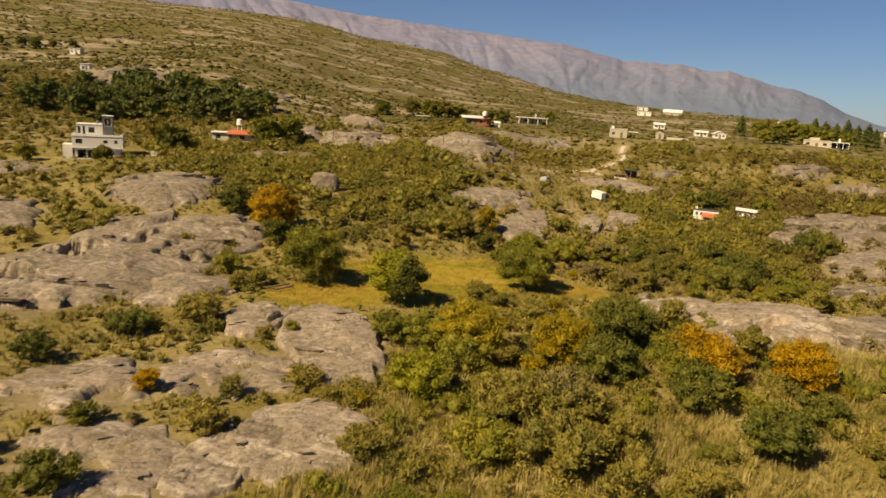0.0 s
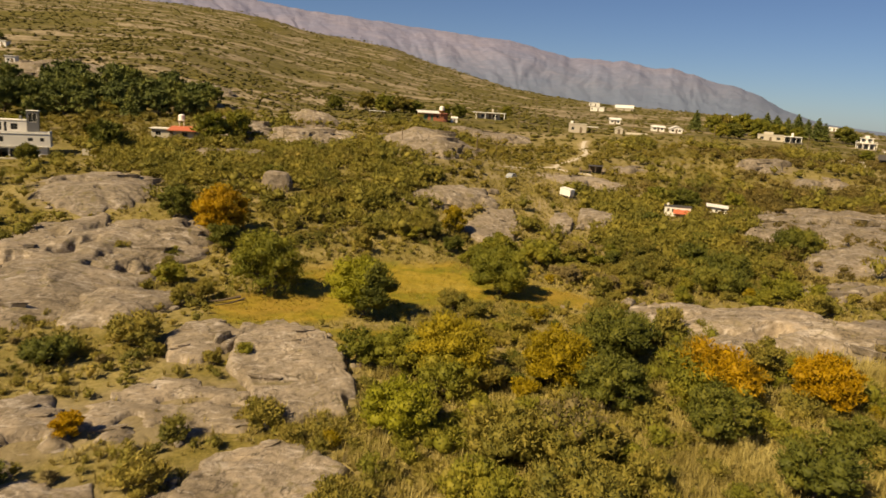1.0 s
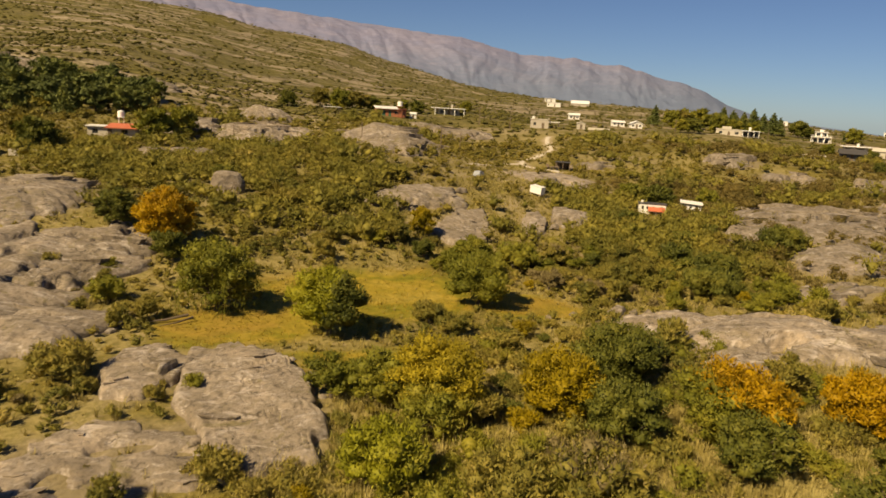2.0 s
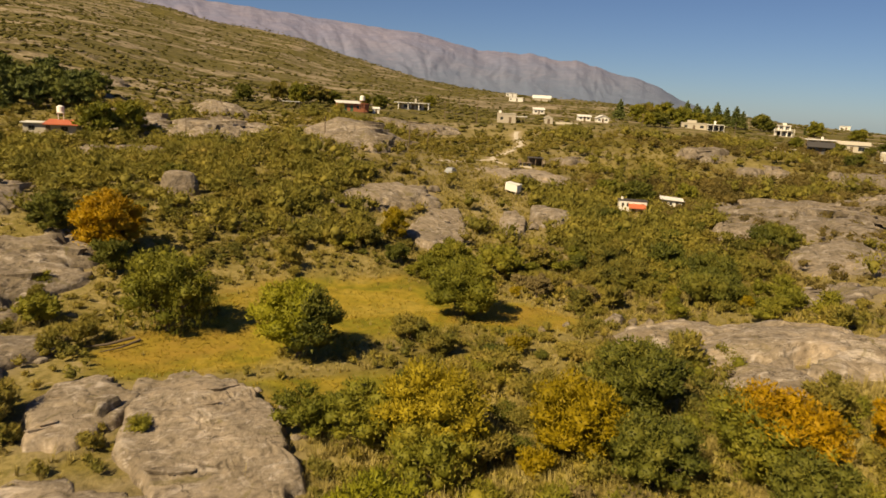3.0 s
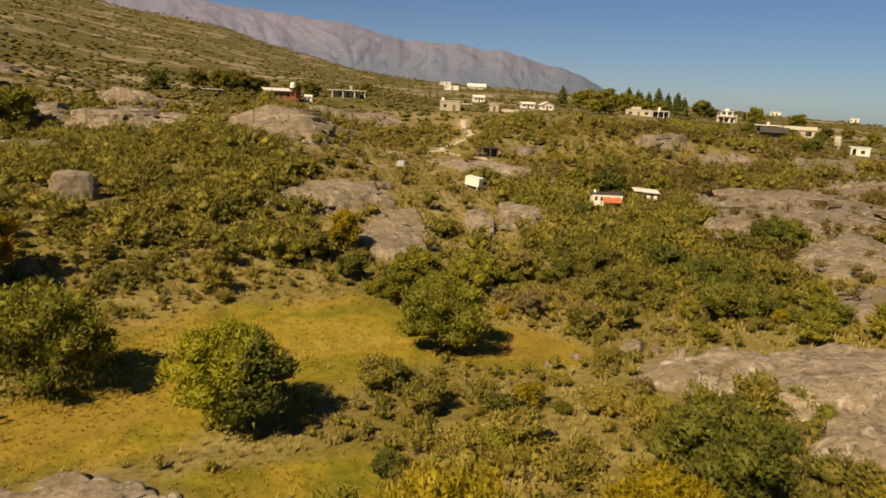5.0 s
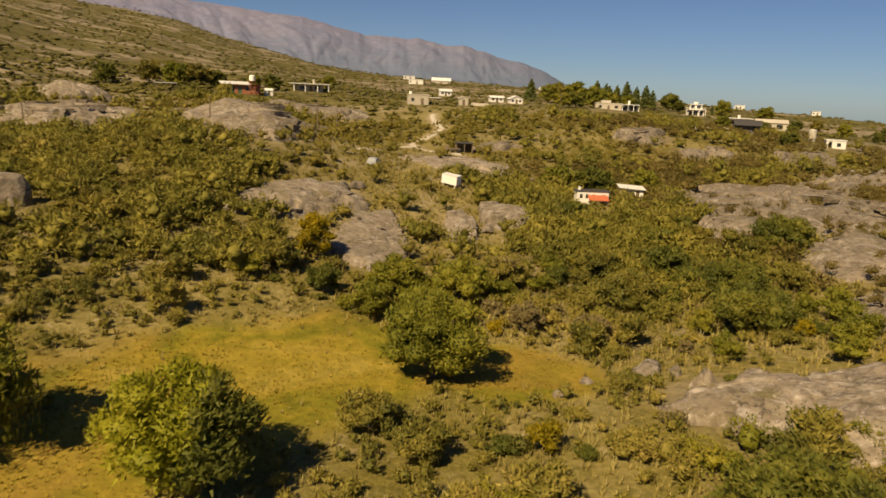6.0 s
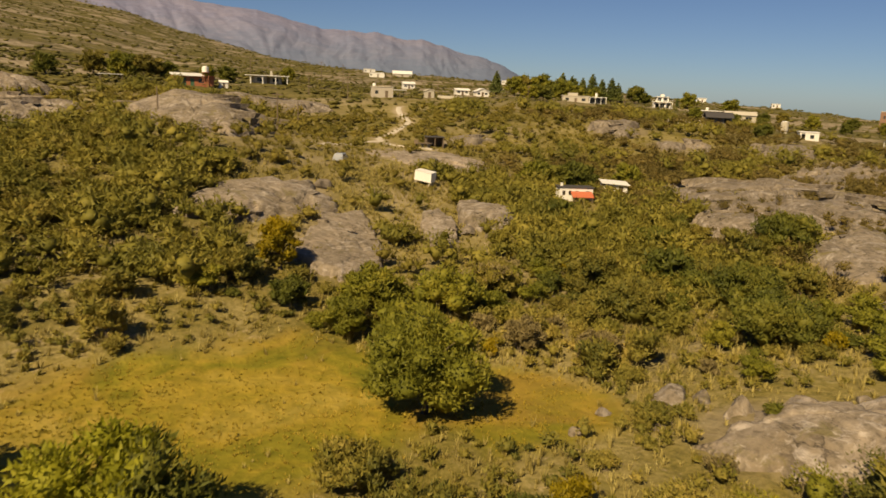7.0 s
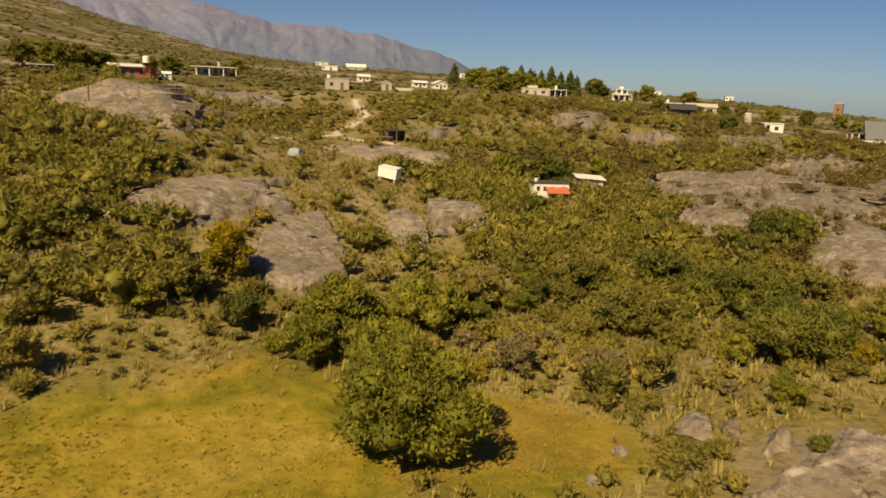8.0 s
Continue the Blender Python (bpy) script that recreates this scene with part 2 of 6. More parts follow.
def mat_rock(name, tone=1.0):
    """Weathered granite: grey-pink, pale scoured streaks, dark lichen, joints."""
    m, n, l, p = shader(name)
    geo = n.new("ShaderNodeNewGeometry")
    pos = geo.outputs["Position"]
    big = noise_node(n, l, 0.16, 5, 0.62, pos, 0.6)
    fine = noise_node(n, l, 1.5, 6, 0.65, pos, 0.4)
    grit = noise_node(n, l, 9.0, 4, 0.7, pos)
    base = ramp(n, [(0.30, (0.20 * tone, 0.153 * tone, 0.098 * tone)), (0.5, (0.30 * tone, 0.242 * tone, 0.178 * tone)), (0.7, (0.40 * tone, 0.315 * tone, 0.225 * tone))])
    l.new(big.outputs["Fac"], base.inputs[0])
    spots = ramp(n, [(0.33, (0.5, 0.47, 0.42)), (0.5, (1, 1, 1)), (0.72, (1.35, 1.33, 1.3))])
    l.new(fine.outputs["Fac"], spots.inputs[0])
    c = mix(n, l, 1.0, base.outputs[0], spots.outputs[0], "MULTIPLY")
    streak = n.new("ShaderNodeMapping")
    streak.inputs["Scale"].default_value, streak.inputs["Rotation"].default_value = (0.26, 0.5, 0.5), (0, 0, 0.9)
    l.new(pos, streak.inputs["Vector"])
    st = noise_node(n, l, 1.0, 7, 0.7, streak.outputs[0], 1.8)
    pale = ramp(n, [(0.53, (0, 0, 0)), (0.66, (1, 1, 1))])
    l.new(st.outputs["Fac"], pale.inputs[0])
    half = n.new("ShaderNodeMath")
    half.operation = "MULTIPLY"
    half.inputs[1].default_value = 0.6
    l.new(pale.outputs[0], half.inputs[0])
    c = mix(n, l, half.outputs[0], c, (0.72 * tone, 0.635 * tone, 0.56 * tone))
    wob = noise_node(n, l, 0.35, 4, 0.6, pos)
    away_ = n.new("ShaderNodeVectorMath")
    away_.operation = "MULTIPLY_ADD"
    l.new(wob.outputs["Color"], away_.inputs[0])
    away_.inputs[1].default_value = (4.5, 4.5, 4.5)
    l.new(pos, away_.inputs[2])
    lie = n.new("ShaderNodeMapping")
    lie.inputs["Scale"].default_value, lie.inputs["Rotation"].default_value = (0.17, 0.28, 0.30), (0, 0, 0.35)
    l.new(away_.outputs[0], lie.inputs["Vector"])
    vor = n.new("ShaderNodeTexVoronoi")
    vor.feature = "DISTANCE_TO_EDGE"
    vor.inputs["Scale"].default_value = 1.0
    l.new(lie.outputs[0], vor.inputs["Vector"])
    joint = ramp(n, [(0.0, (0.16, 0.14, 0.12)), (0.022, (1, 1, 1))])
    l.new(vor.outputs["Distance"], joint.inputs[0])
    open_ = ramp(n, [(0.42, (0, 0, 0)), (0.55, (0.9, 0.9, 0.9))])
    l.new(wob.outputs["Fac"], open_.inputs[0])
    c = mix(n, l, open_.outputs[0], c, joint.outputs[0], "MULTIPLY")
    chips = ramp(n, [(0.56, (0, 0, 0)), (0.68, (0.5, 0.5, 0.5))])
    scar = noise_node(n, l, 0.9, 6, 0.72, pos, 1.2)
    l.new(scar.outputs["Fac"], chips.inputs[0])
    c = mix(n, l, chips.outputs[0], c, (0.76 * tone, 0.67 * tone, 0.59 * tone))
    turf = ramp(n, [(0.58, (0, 0, 0)), (0.66, (0.85, 0.85, 0.85))])
    moss = noise_node(n, l, 0.35, 6, 0.7, pos, 0.9)
    l.new(moss.outputs["Fac"], turf.inputs[0])
    c = mix(n, l, turf.outputs[0], c, (0.13, 0.105, 0.04))
    l.new(c, p.inputs["Base Color"])
    p.inputs["Roughness"].default_value = 0.88
    crag = noise_node(n, l, 0.55, 8, 0.62, lie.outputs[0], 0.3)
    crag.inputs["Scale"].default_value = 4.0
    first = bump(n, l, p, crag.outputs["Fac"], 0.55, 0.45)
    second = bump(n, l, p, fine.outputs["Fac"], 0.4, 0.2, first)
    bump(n, l, p, grit.outputs["Fac"], 0.3, 0.05, second)
    return m


def mat_ground():
    """Dry grass, soil, lush meadow and bedrock, by the masks kept on the mesh."""
    m, n, l, p = shader("ground_cover")
    geo = n.new("ShaderNodeNewGeometry")
    pos = geo.outputs["Position"]
    rough = noise_node(n, l, 0.09, 5, 0.62, pos, 0.3)
    mid = noise_node(n, l, 0.7, 5, 0.65, pos, 0.3)
    fine = noise_node(n, l, 3.2, 5, 0.7, pos)
    dry = ramp(n, [(0.28, (0.10, 0.082, 0.026)), (0.40, (0.19, 0.15, 0.054)), (0.52, (0.25, 0.20, 0.082)), (0.60, (0.165, 0.135, 0.042)), (0.74, (0.29, 0.24, 0.125))])
    l.new(mid.outputs["Fac"], dry.inputs[0])
    olive = ramp(n, [(0.32, (0.07, 0.060, 0.012)), (0.5, (0.14, 0.112, 0.026)), (0.7, (0.215, 0.17, 0.055))])
    l.new(fine.outputs["Fac"], olive.inputs[0])
    where = ramp(n, [(0.44, (0, 0, 0)), (0.58, (1, 1, 1))])
    l.new(rough.outputs["Fac"], where.inputs[0])
    c = mix(n, l, where.outputs[0], dry.outputs[0], olive.outputs[0])
    speck = noise_node(n, l, 1.7, 5, 0.75, pos, 0.4)
    herb = ramp(n, [(0.50, (0, 0, 0)), (0.60, (0.55, 0.55, 0.55))])
    l.new(speck.outputs["Fac"], herb.inputs[0])
    c = mix(n, l, herb.outputs[0], c, (0.085, 0.074, 0.018))
    bleach = noise_node(n, l, 0.55, 5, 0.75, pos, 0.6)
    stony = ramp(n, [(0.58, (0, 0, 0)), (0.66, (0.75, 0.75, 0.75))])
    l.new(bleach.outputs["Fac"], stony.inputs[0])
    c = mix(n, l, stony.outputs[0], c, (0.30, 0.235, 0.14))
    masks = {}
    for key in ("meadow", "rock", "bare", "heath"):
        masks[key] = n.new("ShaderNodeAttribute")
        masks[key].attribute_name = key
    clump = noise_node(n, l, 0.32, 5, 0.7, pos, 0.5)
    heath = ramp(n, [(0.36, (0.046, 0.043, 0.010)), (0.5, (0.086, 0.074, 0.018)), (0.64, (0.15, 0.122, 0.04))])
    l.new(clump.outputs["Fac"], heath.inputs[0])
    lay_ = n.new("ShaderNodeMapping")
    lay_.inputs["Scale"].default_value, lay_.inputs["Rotation"].default_value = (0.016, 0.052, 0.12), (0, 0, -0.12)
    l.new(pos, lay_.inputs["Vector"])
    shelf = noise_node(n, l, 1.0, 8, 0.64, lay_.outputs[0], 0.7)
    bare_ = ramp(n, [(0.50, (0, 0, 0)), (0.56, (0.9, 0.9, 0.9))])
    l.new(shelf.outputs["Fac"], bare_.inputs[0])
    slab = ramp(n, [(0.3, (0.12, 0.095, 0.06)), (0.5, (0.245, 0.195, 0.13)), (0.7, (0.36, 0.30, 0.22))])
    l.new(clump.outputs["Fac"], slab.inputs[0])
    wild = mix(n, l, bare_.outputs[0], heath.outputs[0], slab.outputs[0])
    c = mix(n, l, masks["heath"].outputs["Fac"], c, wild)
    lush = ramp(n, [(0.34, (0.115, 0.112, 0.012)), (0.45, (0.175, 0.15, 0.018)), (0.55, (0.24, 0.178, 0.026)), (0.70, (0.28, 0.215, 0.05))])
    drift = noise_node(n, l, 0.13, 5, 0.6, pos, 0.8)
    l.new(drift.outputs["Fac"], lush.inputs[0])
    tuft = ramp(n, [(0.3, (0.62, 0.66, 0.5)), (0.6, (1.08, 1.05, 1.0))])
    l.new(mid.outputs["Fac"], tuft.inputs[0])
    lush2 = mix(n, l, 1.0, lush.outputs[0], tuft.outputs[0], "MULTIPLY")
    sere = noise_node(n, l, 0.055, 4, 0.6, pos, 1.0)
    rusty = ramp(n, [(0.50, (0, 0, 0)), (0.62, (0.55, 0.55, 0.55))])
    l.new(sere.outputs["Fac"], rusty.inputs[0])
    lush2 = mix(n, l, rusty.outputs[0], lush2, (0.25, 0.15, 0.034))
    c = mix(n, l, masks["meadow"].outputs["Fac"], c, lush2)
    stone = ramp(n, [(0.3, (0.11, 0.085, 0.058)), (0.5, (0.19, 0.15, 0.108)), (0.7, (0.28, 0.225, 0.17))])
    l.new(mid.outputs["Fac"], stone.inputs[0])
    c = mix(n, l, masks["rock"].outputs["Fac"], c, stone.outputs[0])
    l.new(mix(n, l, masks["bare"].outputs["Fac"], c, (0.30, 0.24, 0.16)), p.inputs["Base Color"])
    p.inputs["Roughness"].default_value, p.inputs["Specular IOR Level"].default_value = 0.95, 0.15
    ledge_ = n.new("ShaderNodeMath")
    ledge_.operation = "MULTIPLY"
    l.new(bare_.outputs[0], ledge_.inputs[0])
    l.new(masks["heath"].outputs["Fac"], ledge_.inputs[1])
    zero = bump(n, l, p, ledge_.outputs[0], 0.8, 1.2)
    first = bump(n, l, p, mid.outputs["Fac"], 0.6, 0.4, zero)
    bump(n, l, p, fine.outputs["Fac"], 0.5, 0.12, first)
    return m


def mat_mountain():
    m, n, l, p = shader("mountain_haze_tint")
    geo = n.new("ShaderNodeNewGeometry")
    a = noise_node(n, l, 0.004, 6, 0.6, geo.outputs["Position"], 0.5)
    b = noise_node(n, l, 0.02, 6, 0.65, geo.outputs["Position"], 0.4)
    # distance haze is put into the base colour: pale blue-violet
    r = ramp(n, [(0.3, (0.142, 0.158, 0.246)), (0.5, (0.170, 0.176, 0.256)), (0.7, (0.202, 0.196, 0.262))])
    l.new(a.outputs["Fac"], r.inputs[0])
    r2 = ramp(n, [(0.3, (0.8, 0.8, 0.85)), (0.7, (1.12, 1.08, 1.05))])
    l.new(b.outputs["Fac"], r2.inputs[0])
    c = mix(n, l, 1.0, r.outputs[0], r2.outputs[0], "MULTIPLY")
    # thicker haze coloured in along the foot, bluer and darker, with a ragged upper edge
    xyz = n.new("ShaderNodeSeparateXYZ")
    l.new(geo.outputs["Position"], xyz.inputs[0])
    edge = n.new("ShaderNodeMath")
    edge.operation = "MULTIPLY_ADD"
    l.new(b.outputs["Fac"], edge.inputs[0])
    edge.inputs[1].default_value = 200
    l.new(xyz.outputs["Z"], edge.inputs[2])
    foot_haze = n.new("ShaderNodeMapRange")
    foot_haze.inputs["From Min"].default_value, foot_haze.inputs["From Max"].default_value = 190, 430
    foot_haze.inputs["To Min"].default_value, foot_haze.inputs["To Max"].default_value = 0.8, 0.0
    l.new(edge.outputs[0], foot_haze.inputs["Value"])
    l.new(mix(n, l, foot_haze.outputs[0], c, (0.105, 0.140, 0.205)), p.inputs["Base Color"])
    p.inputs["Roughness"].default_value, p.inputs["Specular IOR Level"].default_value = 1.0, 0.1
    bump(n, l, p, b.outputs["Fac"], 0.6, 14)
    return m


def mat_glass():
    m, n, l, p = shader("window_glass")
    p.inputs["Base Color"].default_value = (0.02, 0.024, 0.028, 1)
    p.inputs["Roughness"].default_value = 0.06
    return m


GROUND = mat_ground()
ROCK = mat_rock("granite", 0.50)
TAN_ROCK = mat_rock("tan_granite", 0.58)
PALE_ROCK = mat_rock("scoured_granite", 0.66)
SCRUB = mat_foliage("scrub_leaves", [(0.1, (0.075, 0.083, 0.020)), (0.35, (0.160, 0.145, 0.027)), (0.6, (0.259, 0.210, 0.042)), (0.9, (0.412, 0.305, 0.086))])
HILL_SCRUB = mat_foliage("hillside_scrub_leaves", [(0.1, (0.098, 0.091, 0.017)), (0.4, (0.177, 0.146, 0.027)), (0.7, (0.252, 0.198, 0.039)), (0.95, (0.343, 0.256, 0.062))])
EAST_SCRUB = mat_foliage("brownish_scrub_leaves", [(0.1, (0.070, 0.056, 0.014)), (0.4, (0.128, 0.097, 0.024)), (0.7, (0.191, 0.140, 0.038)), (0.95, (0.272, 0.196, 0.064))])
HILL_GREEN = mat_foliage("hollow_thicket_leaves", [(0.1, (0.101, 0.101, 0.018)), (0.5, (0.200, 0.175, 0.030)), (0.9, (0.329, 0.263, 0.051))])
FAR_SCRUB = mat_foliage("distant_scrub", [(0.1, (0.063, 0.061, 0.013)), (0.4, (0.108, 0.097, 0.020)), (0.9, (0.184, 0.149, 0.038))], 0.2, 0.05)
MEADOW_GRASS = mat_foliage("meadow_blades", [(0.1, (0.203, 0.170, 0.018)), (0.5, (0.324, 0.235, 0.032)), (0.9, (0.446, 0.326, 0.069))], 0.12, 0.1)
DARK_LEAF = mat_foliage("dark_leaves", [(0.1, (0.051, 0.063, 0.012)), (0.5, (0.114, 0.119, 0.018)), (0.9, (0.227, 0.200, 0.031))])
GREEN_LEAF = mat_foliage("green_leaves", [(0.1, (0.089, 0.098, 0.012)), (0.5, (0.185, 0.179, 0.021)), (0.9, (0.344, 0.279, 0.037))])
LIME_LEAF = mat_foliage("lime_leaves", [(0.1, (0.120, 0.124, 0.009)), (0.5, (0.222, 0.217, 0.015)), (0.9, (0.333, 0.298, 0.028))])
OLIVE_GOLD = mat_foliage("olive_gold_leaves", [(0.1, (0.154, 0.121, 0.007)), (0.5, (0.267, 0.195, 0.008)), (0.9, (0.391, 0.274, 0.016))])
ORANGE_LEAF = mat_foliage("orange_leaves", [(0.1, (0.222, 0.130, 0.006)), (0.5, (0.371, 0.218, 0.008)), (0.9, (0.489, 0.314, 0.014))])
RUST_LEAF = mat_foliage("rust_gold_leaves", [(0.1, (0.164, 0.141, 0.014)), (0.5, (0.297, 0.233, 0.018)), (0.9, (0.410, 0.317, 0.025))])
GREY_LEAF = mat_foliage("grey_brown_twigs", [(0.1, (0.116, 0.094, 0.038)), (0.5, (0.207, 0.161, 0.066)), (0.9, (0.317, 0.247, 0.110))])
CONIFER = mat_foliage("conifer_needles", [(0.1, (0.049, 0.065, 0.016)), (0.5, (0.095, 0.111, 0.024)), (0.9, (0.190, 0.181, 0.031))], 0.12)
STRAW = mat_foliage("straw", [(0.1, (0.204, 0.164, 0.045)), (0.5, (0.336, 0.271, 0.086)), (0.9, (0.509, 0.429, 0.173))], 0.2)
BARK = mat_plain("bark", (0.11, 0.08, 0.055), 0.95, 0, 5, 0.4, 0.5)
WHITE_WALL = mat_plain("white_plaster", (0.66, 0.635, 0.585), 0.85, 0, 3, 0.12)
CREAM_WALL = mat_plain("cream_plaster", (0.45, 0.405, 0.325), 0.85, 0, 3, 0.16)
GREY_WALL = mat_plain("grey_render", (0.42, 0.37, 0.30), 0.9, 0, 4, 0.2)
CHARCOAL = mat_plain("charcoal_cladding", (0.11, 0.11, 0.115), 0.7, 0, 4, 0.15)
BRICK = mat_plain("red_brick", (0.36, 0.13, 0.065), 0.9, 0, 9, 0.3, 0.4)
ORANGE_BRICK = mat_plain("orange_brick", (0.24, 0.135, 0.085), 0.9, 0, 7, 0.25, 0.4)
RED_ROOF = mat_plain("red_sheet_roof", (0.48, 0.13, 0.06), 0.6, 0, 3, 0.22)
WHITE_ROOF = mat_plain("white_sheet_roof", (0.68, 0.66, 0.62), 0.5, 0, 2, 0.12)
ZINC = mat_plain("zinc_sheet", (0.14, 0.145, 0.15), 0.65, 0.1, 3, 0.2)
DARK_ROOF = mat_plain("dark_roof", (0.055, 0.05, 0.048), 0.7, 0, 3, 0.25)
GREEN_PAINT = mat_plain("green_paint", (0.05, 0.13, 0.07), 0.6)
WOOD = mat_plain("weathered_wood", (0.16, 0.115, 0.075), 0.9, 0, 8, 0.3, 0.3)
WHITE_PAINT = mat_plain("white_paint", (0.80, 0.77, 0.71), 0.5, 0, 3, 0.08)
DUST = mat_plain("pale_track_dust", (0.46, 0.405, 0.325), 0.97, 0, 2.5, 0.2, 0.4)
CAR_PAINT = mat_plain("pale_grey_paint", (0.40, 0.41, 0.41), 0.3, 0.3, 1, 0.05, 0.0)
RUBBER = mat_plain("rubber", (0.03, 0.03, 0.03), 0.9)
GLASS = mat_glass()


# ---- mesh helpers ----
def mesh_from(name, verts, faces, material, smooth_shade=False):
    """A mesh from arrays: verts (n, 3), faces (m, 3 or 4)."""
    verts, faces = np.asarray(verts, np.float32), np.asarray(faces, np.int32)
    me = bpy.data.meshes.new(name)
    k = faces.shape[1]
    me.vertices.add(len(verts))
    me.vertices.foreach_set("co", verts.ravel())
    me.loops.add(faces.size)
    me.loops.foreach_set("vertex_index", faces.ravel())
    me.polygons.add(len(faces))
    me.polygons.foreach_set("loop_start", np.arange(0, faces.size, k, dtype=np.int32))
    me.polygons.foreach_set("use_smooth", np.full(len(faces), smooth_shade))
    me.update(calc_edges=True)
    me.materials.append(material)
    return me


def part(name, bm, material, parent, label=""):
    """Links a bmesh, or a finished mesh, as one object under a thing or a part."""
    me = bm
    if isinstance(bm, bmesh.types.BMesh):
        me = bpy.data.meshes.new(name)
        bm.to_mesh(me)
        bm.free()
        me.materials.append(material)
    ob = new(name, me)
    ob.parent = parent
    return tagged(ob, label)


def grid_faces(rows, cols, closed=False):
    i, j = np.meshgrid(np.arange(rows - 1), np.arange(cols if closed else cols - 1), indexing="ij")
    k = (j + 1) % cols
    return np.stack([i * cols + j, i * cols + k, (i + 1) * cols + k, (i + 1) * cols + j], -1).reshape(-1, 4)


def axis(fine_lo, fine_hi, step, lo, hi, grow=1.09):
    """Grid lines: even in the middle, wider and wider outside."""
    mid, out = list(np.arange(fine_lo, fine_hi + 0.01, step)), []
    for sign, edge, end in ((-1, fine_lo, lo), (1, fine_hi, hi)):
        s, v, side = step, edge, []
        while abs(v - end) > s * grow:
            s *= grow
            v += sign * s
            side.append(v)
        out.append(side + [end])
    return np.array(out[0][::-1] + mid + out[1])


# ---- ground ----
gx, gy = axis(-70, 110, 1.35, -4600, 4600, 1.06), axis(32, 215, 1.35, -2500, 4700, 1.05)
GX, GY = np.meshgrid(gx, gy)
fx, fy = GX.ravel(), GY.ravel()
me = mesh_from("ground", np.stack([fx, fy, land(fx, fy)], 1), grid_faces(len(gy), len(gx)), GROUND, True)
# heath: far and east slopes, plus darker ground where shrubs stand thick
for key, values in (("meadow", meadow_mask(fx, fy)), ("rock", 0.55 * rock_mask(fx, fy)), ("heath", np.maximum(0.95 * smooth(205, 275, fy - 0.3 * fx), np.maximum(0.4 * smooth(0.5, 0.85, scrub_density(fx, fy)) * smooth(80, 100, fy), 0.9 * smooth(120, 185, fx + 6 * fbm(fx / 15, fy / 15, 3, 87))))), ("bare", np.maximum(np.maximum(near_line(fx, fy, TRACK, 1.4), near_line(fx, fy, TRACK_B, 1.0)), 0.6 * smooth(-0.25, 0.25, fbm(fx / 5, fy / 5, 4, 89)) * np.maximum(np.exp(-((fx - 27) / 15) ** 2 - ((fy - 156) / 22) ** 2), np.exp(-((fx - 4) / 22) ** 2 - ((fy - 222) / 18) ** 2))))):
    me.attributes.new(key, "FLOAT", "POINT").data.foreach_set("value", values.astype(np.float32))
tagged(new("ground", me), "dry grassy hillside with pale soil and a golden meadow", "ground", "", "structure")

# ---- far mountain range ----
AZ = [-75, -40, -25, -12.2, -7, -1, 2.9, 8.3, 10.5, 13.2, 17.3, 19.8, 22.3, 24.2, 25.2, 26.9, 28.8, 30.7, 32, 40]
RISE = [9.5, 8.4, 7.6, 6.85, 6.26, 5.87, 5.48, 5.06, 4.6, 4.05, 3.84, 3.58, 3.28, 2.68, 2.6, 1.95, 1.0, 0.36, 0.1, -0.6]
az, deep = np.meshgrid(np.linspace(-60, 40, 900), np.linspace(0, 1, 60))
top = 18 + 4300 * np.tan(np.radians(np.interp(az, AZ, RISE)))
bend = az + 1.6 * vnoise(az / 3.5, deep * 2.6, 65) + 6 * deep
spur = np.abs(vnoise(bend / 4.6, deep * 1.3 + 7, 61))
gully = np.abs(vnoise(bend / 1.9 + 5, deep * 3.2, 62))
lip = top * (1 + (0.02 + 0.05 * smooth(6, 22, az)) * fbm(az / 1.6, az * 0, 5, 63))
body = (0.55 * deep + 0.45 * smooth(0.05, 0.95, deep)) * (1 - (0.055 * (1 - spur) ** 2 + 0.03 * (1 - gully) ** 2 + 0.018 * (1 - np.abs(vnoise(bend / 0.8, deep * 4.5, 66))) ** 2) * np.sin(np.pi * deep) ** 1.2)
radius = 2500 + 1800 * deep
mz = -20 + (lip + 20) * body + 15 * fbm(bend / 1.3, deep * 7, 7, 64) * np.sin(np.pi * deep)
mv = np.stack([radius * np.sin(np.radians(az)), radius * np.cos(np.radians(az)), mz], -1).reshape(-1, 3)
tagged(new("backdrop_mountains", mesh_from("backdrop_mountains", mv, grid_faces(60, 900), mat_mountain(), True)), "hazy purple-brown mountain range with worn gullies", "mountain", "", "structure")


# ---- rock outcrops ----
def joints(x, y, size, seed):
    """Irregular cells: distance to the nearest joint (about 0 to 1) and a value of its own for each cell."""
    u, v = x / size, y / size
    iu, iv = np.floor(u), np.floor(v)
    d1, d2, own = np.full(u.shape, 9.0), np.full(u.shape, 9.0), np.zeros(u.shape)
    for a in (-1, 0, 1):
        for b in (-1, 0, 1):
            pu, pv = iu + a, iv + b
            d = np.hypot(pu + lattice(pu, pv, seed) - u, pv + lattice(pu, pv, seed + 1) - v)
            nearer = d < d1
            d2 = np.where(nearer, d1, np.minimum(d2, d))
            own = np.where(nearer, lattice(pu, pv, seed + 2), own)
            d1 = np.where(nearer, d, d1)
    return d2 - d1, own


SLABS = (4, 5, 8, 10, 15, 17, 18)          # split along straight joints, with steep sides


